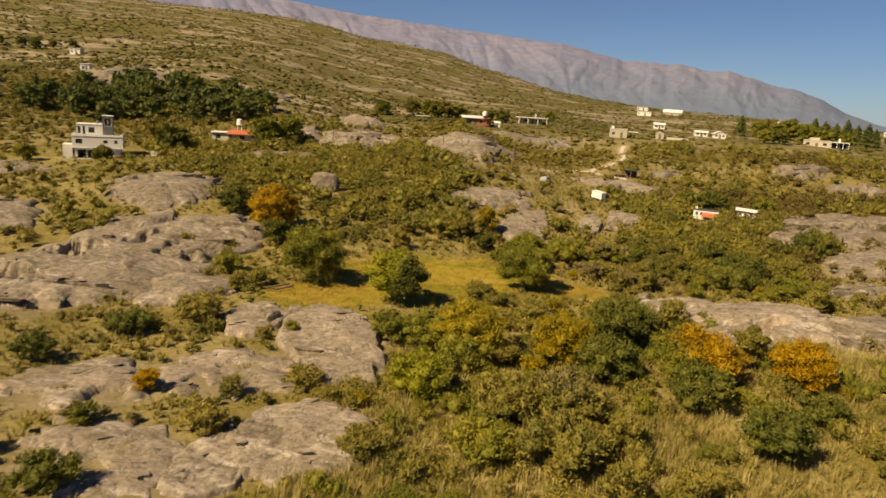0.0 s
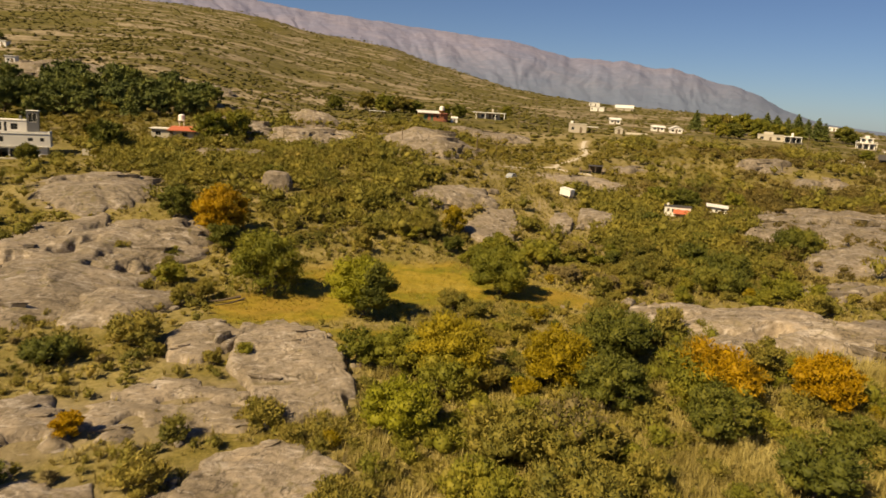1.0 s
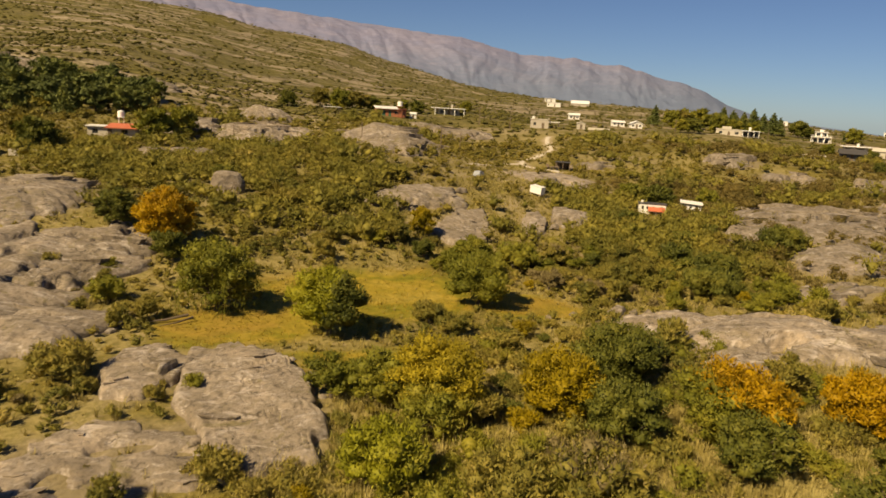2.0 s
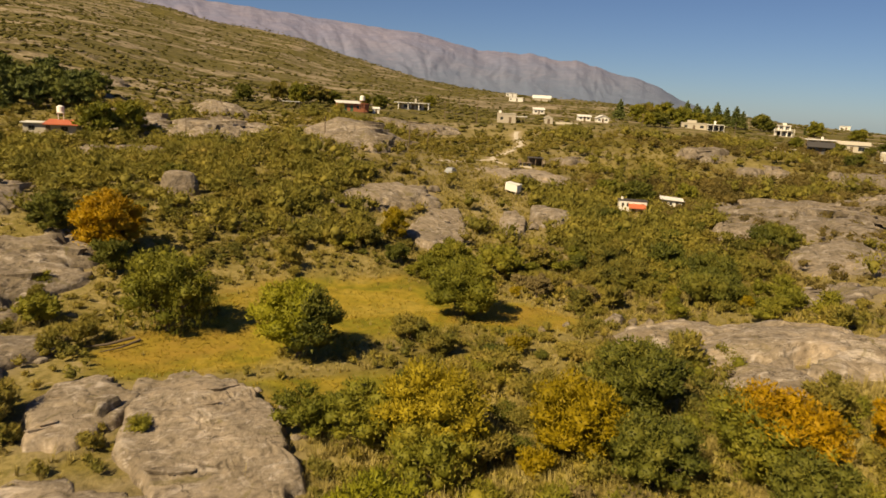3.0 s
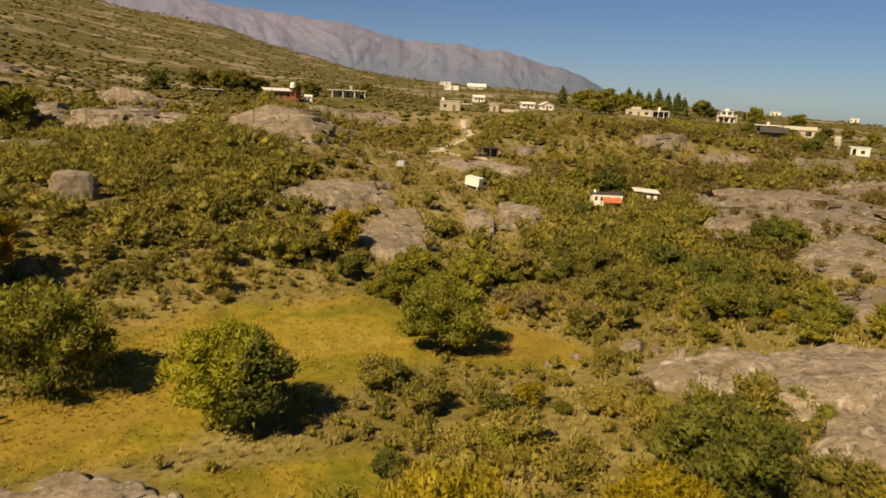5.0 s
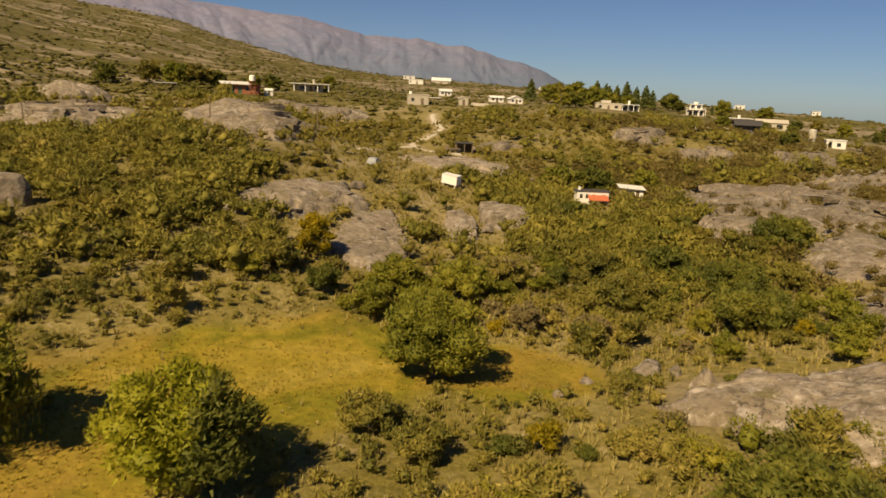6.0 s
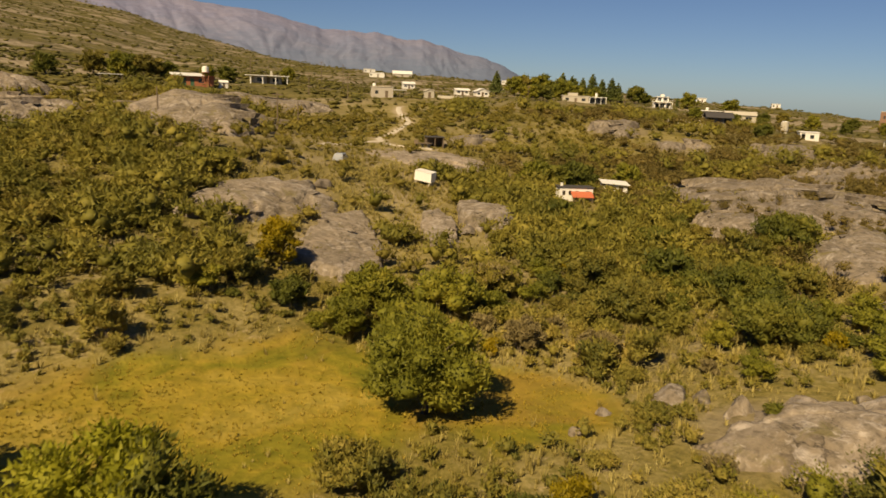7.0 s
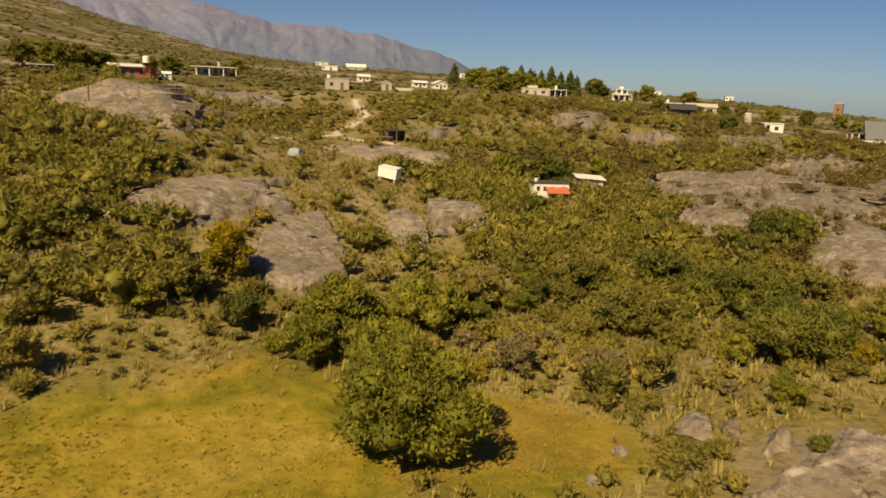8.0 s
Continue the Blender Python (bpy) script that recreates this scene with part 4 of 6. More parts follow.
# the trees that stand out one by one: label, x, y, width, height, leaves, count, leaf size, kind
TREES = [
    ("tree with a rounded crown of bright orange-yellow autumn leaves", -28.3, 115.5, 8.8, 8.6, ORANGE_LEAF, 5896, 0.30, "round"),
    ("dense dark green tree beside a yellow tree", -36.5, 121, 6.0, 6.0, DARK_LEAF, 3401, 0.30, "round"),
    ("dark green tree below the yellow tree", -27.0, 111.5, 5.0, 4.6, DARK_LEAF, 2721, 0.29, "round"),
    ("drooping olive-green willow casting shade on the meadow", -18.0, 95.8, 9.4, 8.6, GREEN_LEAF, 5896, 0.26, "droop"),
    ("broad lime-yellow tree, its shaded side coloured dark green", -5.2, 88.0, 8.8, 7.6, LIME_LEAF, 8618, 0.24, "split"),
    ("tree turning rusty gold among green thicket", 3.9, 68.8, 7.8, 6.3, RUST_LEAF, 8618, 0.22, "round"),
    ("domed olive-gold tree with dense small leaves", 13.4, 66.4, 7.2, 5.6, OLIVE_GOLD, 9072, 0.20, "round"),
    ("large dark green rounded tree in thicket", 20.0, 71.8, 8.2, 5.9, DARK_LEAF, 8618, 0.22, "round"),
    ("tree half green and half bright orange", 25.3, 62.4, 9.0, 5.6, GREEN_LEAF, 9525, 0.22, "half"),
    ("spreading shrubby tree with orange autumn leaves", 34.8, 61.0, 6.0, 5.0, ORANGE_LEAF, 6804, 0.22, "round"),
    ("grey-green feathery tree on rock", 31.6, 65.5, 4.4, 4.8, SCRUB, 4308, 0.20, "round"),
    ("low green tree at the meadow's edge", 15.0, 118.5, 6.4, 4.6, GREEN_LEAF, 4536, 0.26, "round"),
    ("big spreading green tree beside the golden grass", 12.9, 100.0, 9.2, 7.0, GREEN_LEAF, 10432, 0.22, "round"),
    ("small rounded green tree with brownish side", 11.2, 113.8, 4.6, 3.7, GREEN_LEAF, 4308, 0.20, "round"),
    ("small rounded green tree on the meadow", 8.0, 120.5, 4.0, 3.0, DARK_LEAF, 2947, 0.22, "round"),
    ("flat-topped dark green tree above dry grass", 48.6, 107.2, 6.8, 4.6, DARK_LEAF, 5896, 0.22, "round"),
    ("flat-topped dark green tree above dry grass", 43.5, 99.5, 8.2, 4.2, DARK_LEAF, 7257, 0.22, "round"),
    ("dark green rounded tree on the rocky ridge", 64.5, 117.5, 7.6, 4.6, DARK_LEAF, 5443, 0.24, "round"),
    ("olive-green bushy tree on the meadow edge", 4.3, 126, 5.0, 3.6, SCRUB, 3401, 0.24, "round"),
    ("yellowish-green upright tree beside a granite slab", 8.6, 129, 4.6, 5.6, OLIVE_GOLD, 3401, 0.24, "round"),
    ("domed olive-brown tree with dense crown", 39.8, 118.8, 5.0, 4.3, SCRUB, 4536, 0.23, "round"),
    ("rounded brownish tree in the thicket", 28.4, 120.3, 5.0, 3.6, RUST_LEAF, 0, 0.3, "brown"),
    ("wide olive-green shrubby tree in dry grass", 37.9, 110.4, 5.8, 4.3, SCRUB, 5215, 0.22, "round"),
    ("grey twiggy shrub among dry grass", 24.3, 107.2, 3.6, 3.0, GREY_LEAF, 3175, 0.19, "bush"),
    ("grey twiggy shrub among dry grass", 28.9, 103.2, 4.0, 3.0, GREY_LEAF, 3401, 0.19, "bush"),
    ("small bright orange bush on rocky ground", -25.0, 57.2, 2.6, 2.1, ORANGE_LEAF, 2040, 0.17, "bush"),
    ("broad yellow-green mounded shrub tree on the slope", -0.6, 58.2, 6.8, 4.8, LIME_LEAF, 4200, 0.22, "lime"),
    ("olive mounded tree among shrubs and dry grass", 6.9, 54.6, 6.4, 4.2, SCRUB, 4200, 0.22, "round"),
    ("tall brownish-olive tree with thin foliage", 11.9, 54.0, 7.0, 4.8, SCRUB, 4600, 0.22, "brown"),
    ("grey bare twiggy tree between green ones", 10.6, 59.2, 3.4, 2.4, GREY_LEAF, 1500, 0.2, "bush"),
    ("dark green tree behind a brownish one", 17.0, 62.4, 6.6, 4.8, DARK_LEAF, 4400, 0.22, "round"),
    ("green mounded shrub tree with feathery leaves", 4.7, 48.2, 5.8, 3.8, GREEN_LEAF, 3600, 0.2, "round"),
    ("dark green shrub tree above pale grass", 23.7, 56.6, 5.8, 4.6, DARK_LEAF, 3600, 0.21, "round"),
    ("dark green shrub tree above pale grass", 27.1, 49.2, 6.0, 4.4, DARK_LEAF, 3600, 0.21, "round"),
    ("wide olive shrub tree with open crown", 10.4, 47.2, 7.0, 4.4, SCRUB, 4200, 0.21, "round"),
    ("low dark green shrub tree near rock", 33.4, 54.2, 5.0, 3.0, DARK_LEAF, 2600, 0.21, "round"),
    ("leafy green shrub tree beside a granite slab", -4.5, 72.0, 5.0, 3.8, GREEN_LEAF, 2800, 0.2, "round"),
    ("leafy green tree below a golden one", 3.4, 65.4, 6.0, 4.2, GREEN_LEAF, 3200, 0.21, "round"),
    ("olive shrub tree at the slab's foot", -4.4, 48.2, 4.4, 2.3, SCRUB, 3000, 0.2, "round"),
    ("olive shrub tree at the slab's foot", -0.8, 45.6, 4.2, 2.0, SCRUB, 2600, 0.2, "round"),
    ("leafy green tree beside the rusty gold tree", -0.5, 71.0, 6.0, 4.4, GREEN_LEAF, 3400, 0.21, "round"),
    ("low dark olive bush on rocky ground", -37.6, 61.6, 4.2, 2.6, DARK_LEAF, 1700, 0.21, "bush"),
    ("dense olive thicket bush between rocks", -26.8, 75.8, 5.8, 3.4, SCRUB, 2600, 0.22, "bush"),
    ("low green bush at the rock's foot", -30.7, 98.4, 5.0, 3.0, GREEN_LEAF, 1700, 0.24, "bush"),
    ("small dark olive bush on granite", -26.9, 49.8, 3.0, 2.0, DARK_LEAF, 1200, 0.19, "bush"),
    ("yellowish-green bush between granite slabs", -17.5, 50.2, 4.2, 2.6, SCRUB, 1900, 0.2, "bush"),
    ("green bush in a joint of the slabs", -11.6, 60.4, 4.0, 2.3, SCRUB, 1800, 0.2, "bush"),
    ("dark olive bush low on the slope", -24.3, 40.4, 4.8, 2.6, DARK_LEAF, 2000, 0.19, "bush"),
    ("spreading low olive bush on rock", -33.0, 71.2, 5.2, 2.4, DARK_LEAF, 1900, 0.21, "bush"),
    ("broad green tree on the meadow's far edge", 15.6, 111.0, 6.0, 4.0, GREEN_LEAF, 2200, 0.25, "round"),
    ("broad green tree on the meadow's far edge", 21.8, 117.0, 7.2, 4.4, GREEN_LEAF, 2400, 0.26, "round"),
    ("low olive shrub tree in golden grass", 8.0, 88.0, 4.0, 2.6, SCRUB, 2000, 0.2, "bush"),
    ("low olive shrub tree in golden grass", 6.0, 93.2, 4.8, 2.5, SCRUB, 2200, 0.21, "bush"),
    ("small green bush on the pale ledge", 27.8, 79.6, 2.6, 1.6, SCRUB, 900, 0.19, "bush"),
]


def side_pick(axis_dir, cut, blur=0.5):
    def pick(mid, rng):
        return (mid @ np.array(axis_dir) + rng.normal(size=len(mid)) * blur) > cut
    return pick


for label, x, y, w, h, leaf, count, size, kind in TREES:
    mats = None
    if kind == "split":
        # the crown's shaded side is put into the colour with darker leaves
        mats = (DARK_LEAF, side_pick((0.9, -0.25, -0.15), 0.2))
    if kind == "half":
        mats = (ORANGE_LEAF, side_pick((0.45, -0.1, 0.85), 3.0))
    if kind == "brown":
        leaf, count, mats = SCRUB, 4000, (GREY_LEAF, side_pick((0, 0, 1), h * 0.85))
    if kind == "lime":
        mats = (GREEN_LEAF, side_pick((0.8, 0, -0.4), -0.2, 0.9))
    thing = plant("shrub" if kind == "bush" else "tree", label, "shrub" if kind == "bush" else "tree", "", rng, w, h, leaf, count, size, 20 if w > 5 else 12, 4 if kind == "bush" else 1, 0.2, 0.75, kind == "droop", mats)
    put(thing, x, y, float(rng.uniform(-20, 20)) if mats is None else 0)

# fallen limbs under the willow
v, f = tube([(-24.5, 91.0, ground(-24.5, 91.0) + 0.2), (-22.4, 91.4, ground(-22.4, 91.4) + 0.35), (-20.2, 92.2, ground(-20.2, 92.2) + 0.6)], [0.06, 0.13, 0.16], 7)
tagged(new("fallen_branch", mesh_from("fallen_branch", v, f, BARK, True)), "bare fallen branch lying beneath the willow", "branch")
v, f = tube([(-22.6, 89.4, ground(-22.6, 89.4) + 0.15), (-21.0, 90.4, ground(-21.0, 90.4) + 0.3), (-19.6, 91.8, ground(-19.6, 91.8) + 0.5)], [0.04, 0.09, 0.12], 7)
tagged(new("fallen_branch", mesh_from("fallen_branch", v, f, BARK, True)), "bare fallen branch lying beneath the willow", "branch")

# ---- single shrubs of the near valley ----
KINDS = []
for k, (leaf, w, h) in enumerate(((SCRUB, 3.4, 2.4), (SCRUB, 2.6, 1.9), (SCRUB, 4.2, 3.0), (GREEN_LEAF, 3.6, 2.7), (SCRUB, 3.0, 2.6), (DARK_LEAF, 3.2, 2.5), (GREY_LEAF, 2.6, 1.8), (OLIVE_GOLD, 3.0, 2.4), (GREEN_LEAF, 4.4, 3.4), (SCRUB, 2.0, 1.3))):
    words = {"scrub_leaves": "olive-green thorny shrub on dry ground", "green_leaves": "leafy green shrub in dense thicket", "dark_leaves": "dark green rounded shrub on dry ground",
             "grey_brown_twigs": "greyish half-bare twiggy shrub", "olive_gold_leaves": "yellowing olive shrub on dry ground"}[leaf.name]
    KINDS.append(plant("shrub", words, "shrub", "shrubs of the valley", rng, w, h, leaf, int(235 * w * h ** 0.5), 0.19, 8, 4, 0.2, 0.75))
taken = [(t[1], t[2], t[3] * 0.42) for t in TREES]
HOUSE_SPOTS = [(-24.2, 142, 4.2), (-22.5, 137.5, 3.0), (57, 149, 4.2), (54.6, 145, 3.6), (53, 141, 2.8), (67.5, 154, 3.8), (65.8, 150, 3.2), (64, 146.5, 2.4), (34, 152, 4), (32.5, 148, 3), (21.8, 161, 3), (47, 188, 3.5), (10, 252, 5.0), (31, 274, 5.0), (160, 296, 4.3), (196, 296, 3.7), (111, 299, 3.7), (176, 180, 5.0), (170, 174, 3.7), (159, 193, 5), (155, 188, 4), (150, 218, 3.7), (183, 242, 4.3), (133, 212, 4.3), (162, 204, 5), (182, 256, 4.3), (-77, 147, 9), (-80, 158, 13), (-57, 186, 5.5), (36, 156, 3), (59, 150, 3.5), (49, 192, 3), (22.5, 165, 2.5), (11, 262, 5.0), (33, 285, 5.6), (63.5, 265, 5.0), (165, 303, 6.2), (201, 304, 5.0), (114, 307, 5.0)]


def free(x, y, r):
    return all((x - a) ** 2 + (y - b) ** 2 > (c + r) ** 2 for a, b, c in taken) and all((x - a) ** 2 + (y - b) ** 2 > c * c for a, b, c in HOUSE_SPOTS)


rng = np.random.default_rng(23)
made = 0
tx, ty = rng.uniform(-42, 62, 4000), rng.uniform(36, 124, 4000)
ok = rng.random(4000) < scrub_density(tx, ty)
for x, y in zip(tx[ok].tolist(), ty[ok].tolist()):
    if made >= 226:
        break
    if not free(x, y, 0.5):
        continue
    lush = float(vnoise(np.array([x / 9]), np.array([y / 9]), 77)[0]) + 0.25 * (x > -5) - 0.35 * (x < -10)
    k = int(rng.choice([3, 5, 8, 2, 0, 7])) if lush > 0.15 else int(rng.choice([0, 1, 2, 4, 6, 9, 1, 4]))
    s = float(rng.uniform(0.65, 1.2)) * (0.75 if x < -12 else 1.0)
    m = pose(x, y, ground(x, y) - 0.1, 0, 0, float(rng.uniform(0, 360))) @ Matrix.Diagonal((s, s, s * float(rng.uniform(0.8, 1.15)), 1))
    if made < len(KINDS):
        KINDS[made].matrix_basis = m
        x = y = None
    else:
        copy_thing(KINDS[k], m)
    if x is not None:
        taken.append((x, y, 1.0 * s))
    made += 1


# ---- scrub beyond, as one growth ----
def scatter(protos, places, scales, turns):
    """Copies of (verts, faces) at the places, joined."""
    vs, fs, at = [], [], 0
    for (pv, pf), (x, y, z), s, a in zip(protos, places, scales, turns):
        c, q = math.cos(a), math.sin(a)
        v = pv * s
        vs.append(np.stack([v[:, 0] * c - v[:, 1] * q + x, v[:, 0] * q + v[:, 1] * c + y, v[:, 2] + z], 1))
        fs.append(pf + at)
        at += len(pv)
    return np.concatenate(vs), np.concatenate(fs)


def spread(rng, n, lo_x, hi_x, lo_y, hi_y, keep):
    x, y = rng.uniform(lo_x, hi_x, n), rng.uniform(lo_y, hi_y, n)
    ok = keep(x, y) & (rng.random(n) < scrub_density(x, y))
    for a, b, c in HOUSE_SPOTS:
        ok &= (x - a) ** 2 + (y - b) ** 2 > c * c
    return x[ok], y[ok]


def growth(name, label, material, x, y, protos, rng, lo, hi, sink=0.1):
    z = land(x, y) - sink
    k = rng.integers(len(protos), size=len(x))
    s = rng.uniform(lo, hi, len(x))
    v, f = scatter([protos[i] for i in k], np.stack([x, y, z], 1), s, rng.uniform(0, 6.28, len(x)))
    tagged(new(name, mesh_from(name, v, f, material, True)), label, "scrub", "", "stuff")


def clump(rng, w, h, n, leaves, size, cores=2, fill=0.62):
    """A small shrub for wide growth: closed sprays inside, loose leaves outside."""
    lobes = lobes_for(rng, w, h, n, 0.2, 0.75)
    return leafy(leaf_cloud(rng, lobes, leaves, size, 0.66), leaf_core(rng, lobes[:cores], 1, fill, 0.17))


rng = np.random.default_rng(31)
MID = [clump(rng, w, h, 6, 108, 0.31) for w, h in ((3.2, 2.2), (2.4, 1.7), (4.0, 2.8), (3.4, 2.8), (2.0, 1.4), (3.8, 2.3))]
near_zone = lambda x, y: (x > -42) & (x < 62) & (y > 36) & (y < 124)
x, y = spread(rng, 9400, -110, 170, 36, 235, lambda x, y: ~near_zone(x, y) & (np.abs(x) < 30 + 0.8 * y))
dark = vnoise(x / 14, y / 14, 78) + 0.9 * np.exp(-((x - 54) / 18) ** 2 - ((y - 130) / 16) ** 2) + 0.5 * np.exp(-((x + 8) / 24) ** 2 - ((y - 152) / 14) ** 2)
east = x + 8 * vnoise(x / 12, y / 12, 83) > 84 + 0.12 * (y - 140)
growth("scrub", "olive-green scrub covering the hillside", HILL_SCRUB, x[(dark < 0.25) & ~east], y[(dark < 0.25) & ~east], MID, rng, 0.4, 1.05)
growth("scrub", "brownish scrub covering the eastern slope", EAST_SCRUB, x[(dark < 0.25) & east], y[(dark < 0.25) & east], MID, rng, 0.4, 1.05)
growth("scrub", "darker green thicket filling the hollow", HILL_GREEN, x[dark >= 0.25], y[dark >= 0.25], MID, rng, 0.7, 1.5)
x, y = spread(rng, 6000, -42, 62, 36, 124, lambda x, y: near_zone(x, y))
SMALL = [clump(rng, w, h, 1, 60, 0.19, 1, 0.6) for w, h in ((1.3, 0.9), (1.0, 0.7), (1.7, 1.2))]
growth("undergrowth", "low olive shrubs and herbs between larger shrubs", SCRUB, x, y, SMALL, rng, 0.6, 1.3, 0.05)
FAR = [leafy(leaf_cloud(rng, lobes, 6, 0.7, 0.8, 0.3, 1.3), leaf_core(rng, lobes[:1], 1, 0.95, 0.16)) for lobes in [lobes_for(rng, w, h, 1, 0.1, 0.6) for w, h in ((2.2, 0.9), (3.2, 1.1), (1.7, 0.8), (4.4, 1.4))]]
x, y = spread(rng, 25000, -720, 560, 215, 1000, lambda x, y: (x > -60 - 0.7 * y) & (x < 1.75 * y) & ((y > 235) | (x > 170)))
growth("distant_scrub", "olive scrub dotted over the far slopes", FAR_SCRUB, x, y, FAR, rng, 0.6, 1.3, 0.2)
x, y = spread(rng, 5200, -190, 70, 206, 340, lambda x, y: (x > -70 - 0.62 * y))
growth("scrub", "dense low olive scrub on the slope behind the houses", FAR_SCRUB, x, y, FAR, rng, 0.45, 0.95, 0.15)
x, y = spread(rng, 5200, -430, -110, 230, 560, lambda x, y: (x > -70 - 0.7 * y))
growth("scrub", "olive scrub high on the western slope", FAR_SCRUB, x, y, FAR, rng, 0.6, 1.2, 0.15)
x, y = spread(rng, 720, -8, 50, 34, 84, lambda x, y: (np.hypot((x - 14) / 30, (y - 56) / 30) < 1))
THICK = [clump(rng, w, h, 9, 420, 0.21) for w, h in ((3.0, 2.6), (2.2, 1.8), (4.6, 3.6), (2.8, 2.6), (3.6, 3.2))]
lime = vnoise(x / 6, y / 6, 79) > 0.1
growth("thicket", "dense yellow-green thicket on the valley slope", GREEN_LEAF, x[lime], y[lime], THICK, rng, 0.45, 0.9)
growth("thicket", "olive thicket mixed with dry twigs", SCRUB, x[~lime], y[~lime], THICK, rng, 0.45, 0.9)
LITE = [clump(rng, w, h, 5, 104, 0.30, 1, 0.52) for w, h in ((2.6, 1.8), (3.2, 2.0), (2.2, 1.7), (3.6, 2.4))]
for material, words, n, lo_x, hi_x, lo_y, hi_y in ((HILL_GREEN, "dark olive thicket filling the hollow below the houses", 1000, -62, 4, 126, 186), (HILL_GREEN, "dense olive thicket round the huts", 900, 36, 80, 108, 160),
                                                   (EAST_SCRUB, "brownish olive scrub on the rocky east slope", 1700, 56, 150, 82, 178), (HILL_SCRUB, "olive scrub on the near slope", 700, -60, 60, 2, 36)):
    x, y = spread(rng, n, lo_x, hi_x, lo_y, hi_y, lambda x, y: rock_mask(x, y) < 0.12)
    growth("scrub", words, material, x, y, LITE, rng, 0.55, 1.4)
x, y = rng.uniform(50, 150, 2600), rng.uniform(94, 176, 2600)
ok = (rock_mask(x, y) > 0.3) & (fbm(x / 7, y / 6, 3, 99) > 0.06)
growth("scrub", "small dark bushes in the cracks of the rocky slope", EAST_SCRUB, x[ok], y[ok], LITE, rng, 0.25, 0.65, -0.65)
x, y = spread(rng, 3000, -230, -110, 120, 260, lambda x, y: x > -40 - 0.62 * y)
growth("scrub", "olive scrub on the far side of the houses", HILL_SCRUB, x, y, MID, rng, 0.6, 1.2)


# ---- dry bunch grass ----
def tufts(rng, n_blades, long, wide):
    a, lean = rng.uniform(0, 6.28, n_blades), rng.uniform(0.15, 0.8, n_blades)
    ln = long * rng.uniform(0.6, 1.2, n_blades)
    tip = np.stack([np.cos(a) * np.sin(lean) * ln, np.sin(a) * np.sin(lean) * ln, np.cos(lean) * ln], 1)
    foot = np.stack([np.cos(a) * 0.1 * long, np.sin(a) * 0.1 * long, np.zeros(n_blades)], 1)
    side = np.stack([-np.sin(a), np.cos(a), np.zeros(n_blades)], 1) * wide
    v = np.stack([foot - side, foot + side, tip], 1).reshape(-1, 3)
    return v, tris(n_blades)


TUFT = [tufts(rng, 15, l, 0.03) for l in (0.5, 0.65, 0.85, 0.4)]
x, y = rng.uniform(-50, 80, 54000), rng.uniform(36, 196, 54000)
thick = 0.42 + 0.8 * fbm(x / 8, y / 8, 3, 91) + 0.7 * np.exp(-((x - 34) / 18) ** 2 - ((y - 104) / 14) ** 2) + 0.6 * np.exp(-((x - 18) / 22) ** 2 - ((y - 50) / 14) ** 2) + 0.9 * np.exp(-((x - 28) / 14) ** 2 - ((y - 158) / 22) ** 2) - 0.5 * smooth(150, 165, y)
ok = (rng.random(len(x)) < thick) & (rng.random(len(x)) > meadow_mask(x, y) * 0.97) & (rng.random(len(x)) > 0.93 * rock_mask(x, y))
growth("dry_grass", "pale straw-coloured bunch grass", STRAW, x[ok], y[ok], TUFT, rng, 0.7, 1.35, 0.03)
MOWN = [tufts(rng, 9, l, 0.03) for l in (0.13, 0.18, 0.26)]
TALL = [tufts(rng, 18, l, 0.028) for l in (0.9, 1.15, 1.3)]
x, y = rng.uniform(-10, 46, 9500), rng.uniform(34, 72, 9500)
ok = (rng.random(len(x)) < 0.5 + 0.9 * fbm(x / 6, y / 6, 3, 97)) & (rng.random(len(x)) > 0.9 * rock_mask(x, y))
growth("dry_grass", "tall pale feathery grass between shrubs", STRAW, x[ok], y[ok], TALL, rng, 0.7, 1.3, 0.03)
x, y = rng.uniform(-90, 150, 16000), rng.uniform(110, 230, 16000)
ok = (rng.random(len(x)) < 0.45 + 0.7 * fbm(x / 9, y / 9, 3, 95)) & (rng.random(len(x)) > meadow_mask(x, y)) & (rng.random(len(x)) > 0.8 * rock_mask(x, y))
HERB = [(v, tris(len(v) // 3)) for v in [leaf_cloud(rng, lobes_for(rng, w, w * 0.6, 1), 18, 0.34, 0.3) for w in (0.8, 1.1, 1.4)]]
growth("undergrowth", "low dry herbs and cushions on the slopes", HILL_SCRUB, x[ok], y[ok], HERB, rng, 0.5, 1.2, 0.08)
x, y = rng.uniform(-32, 28, 44000), rng.uniform(72, 118, 44000)
ok = rng.random(len(x)) < meadow_mask(x, y) * (0.35 + 0.6 * fbm(x / 5, y / 5, 3, 93))
growth("meadow_grass", "short golden-green meadow grass", MEADOW_GRASS, x[ok], y[ok], MOWN, rng, 0.7, 1.3, 0.03)


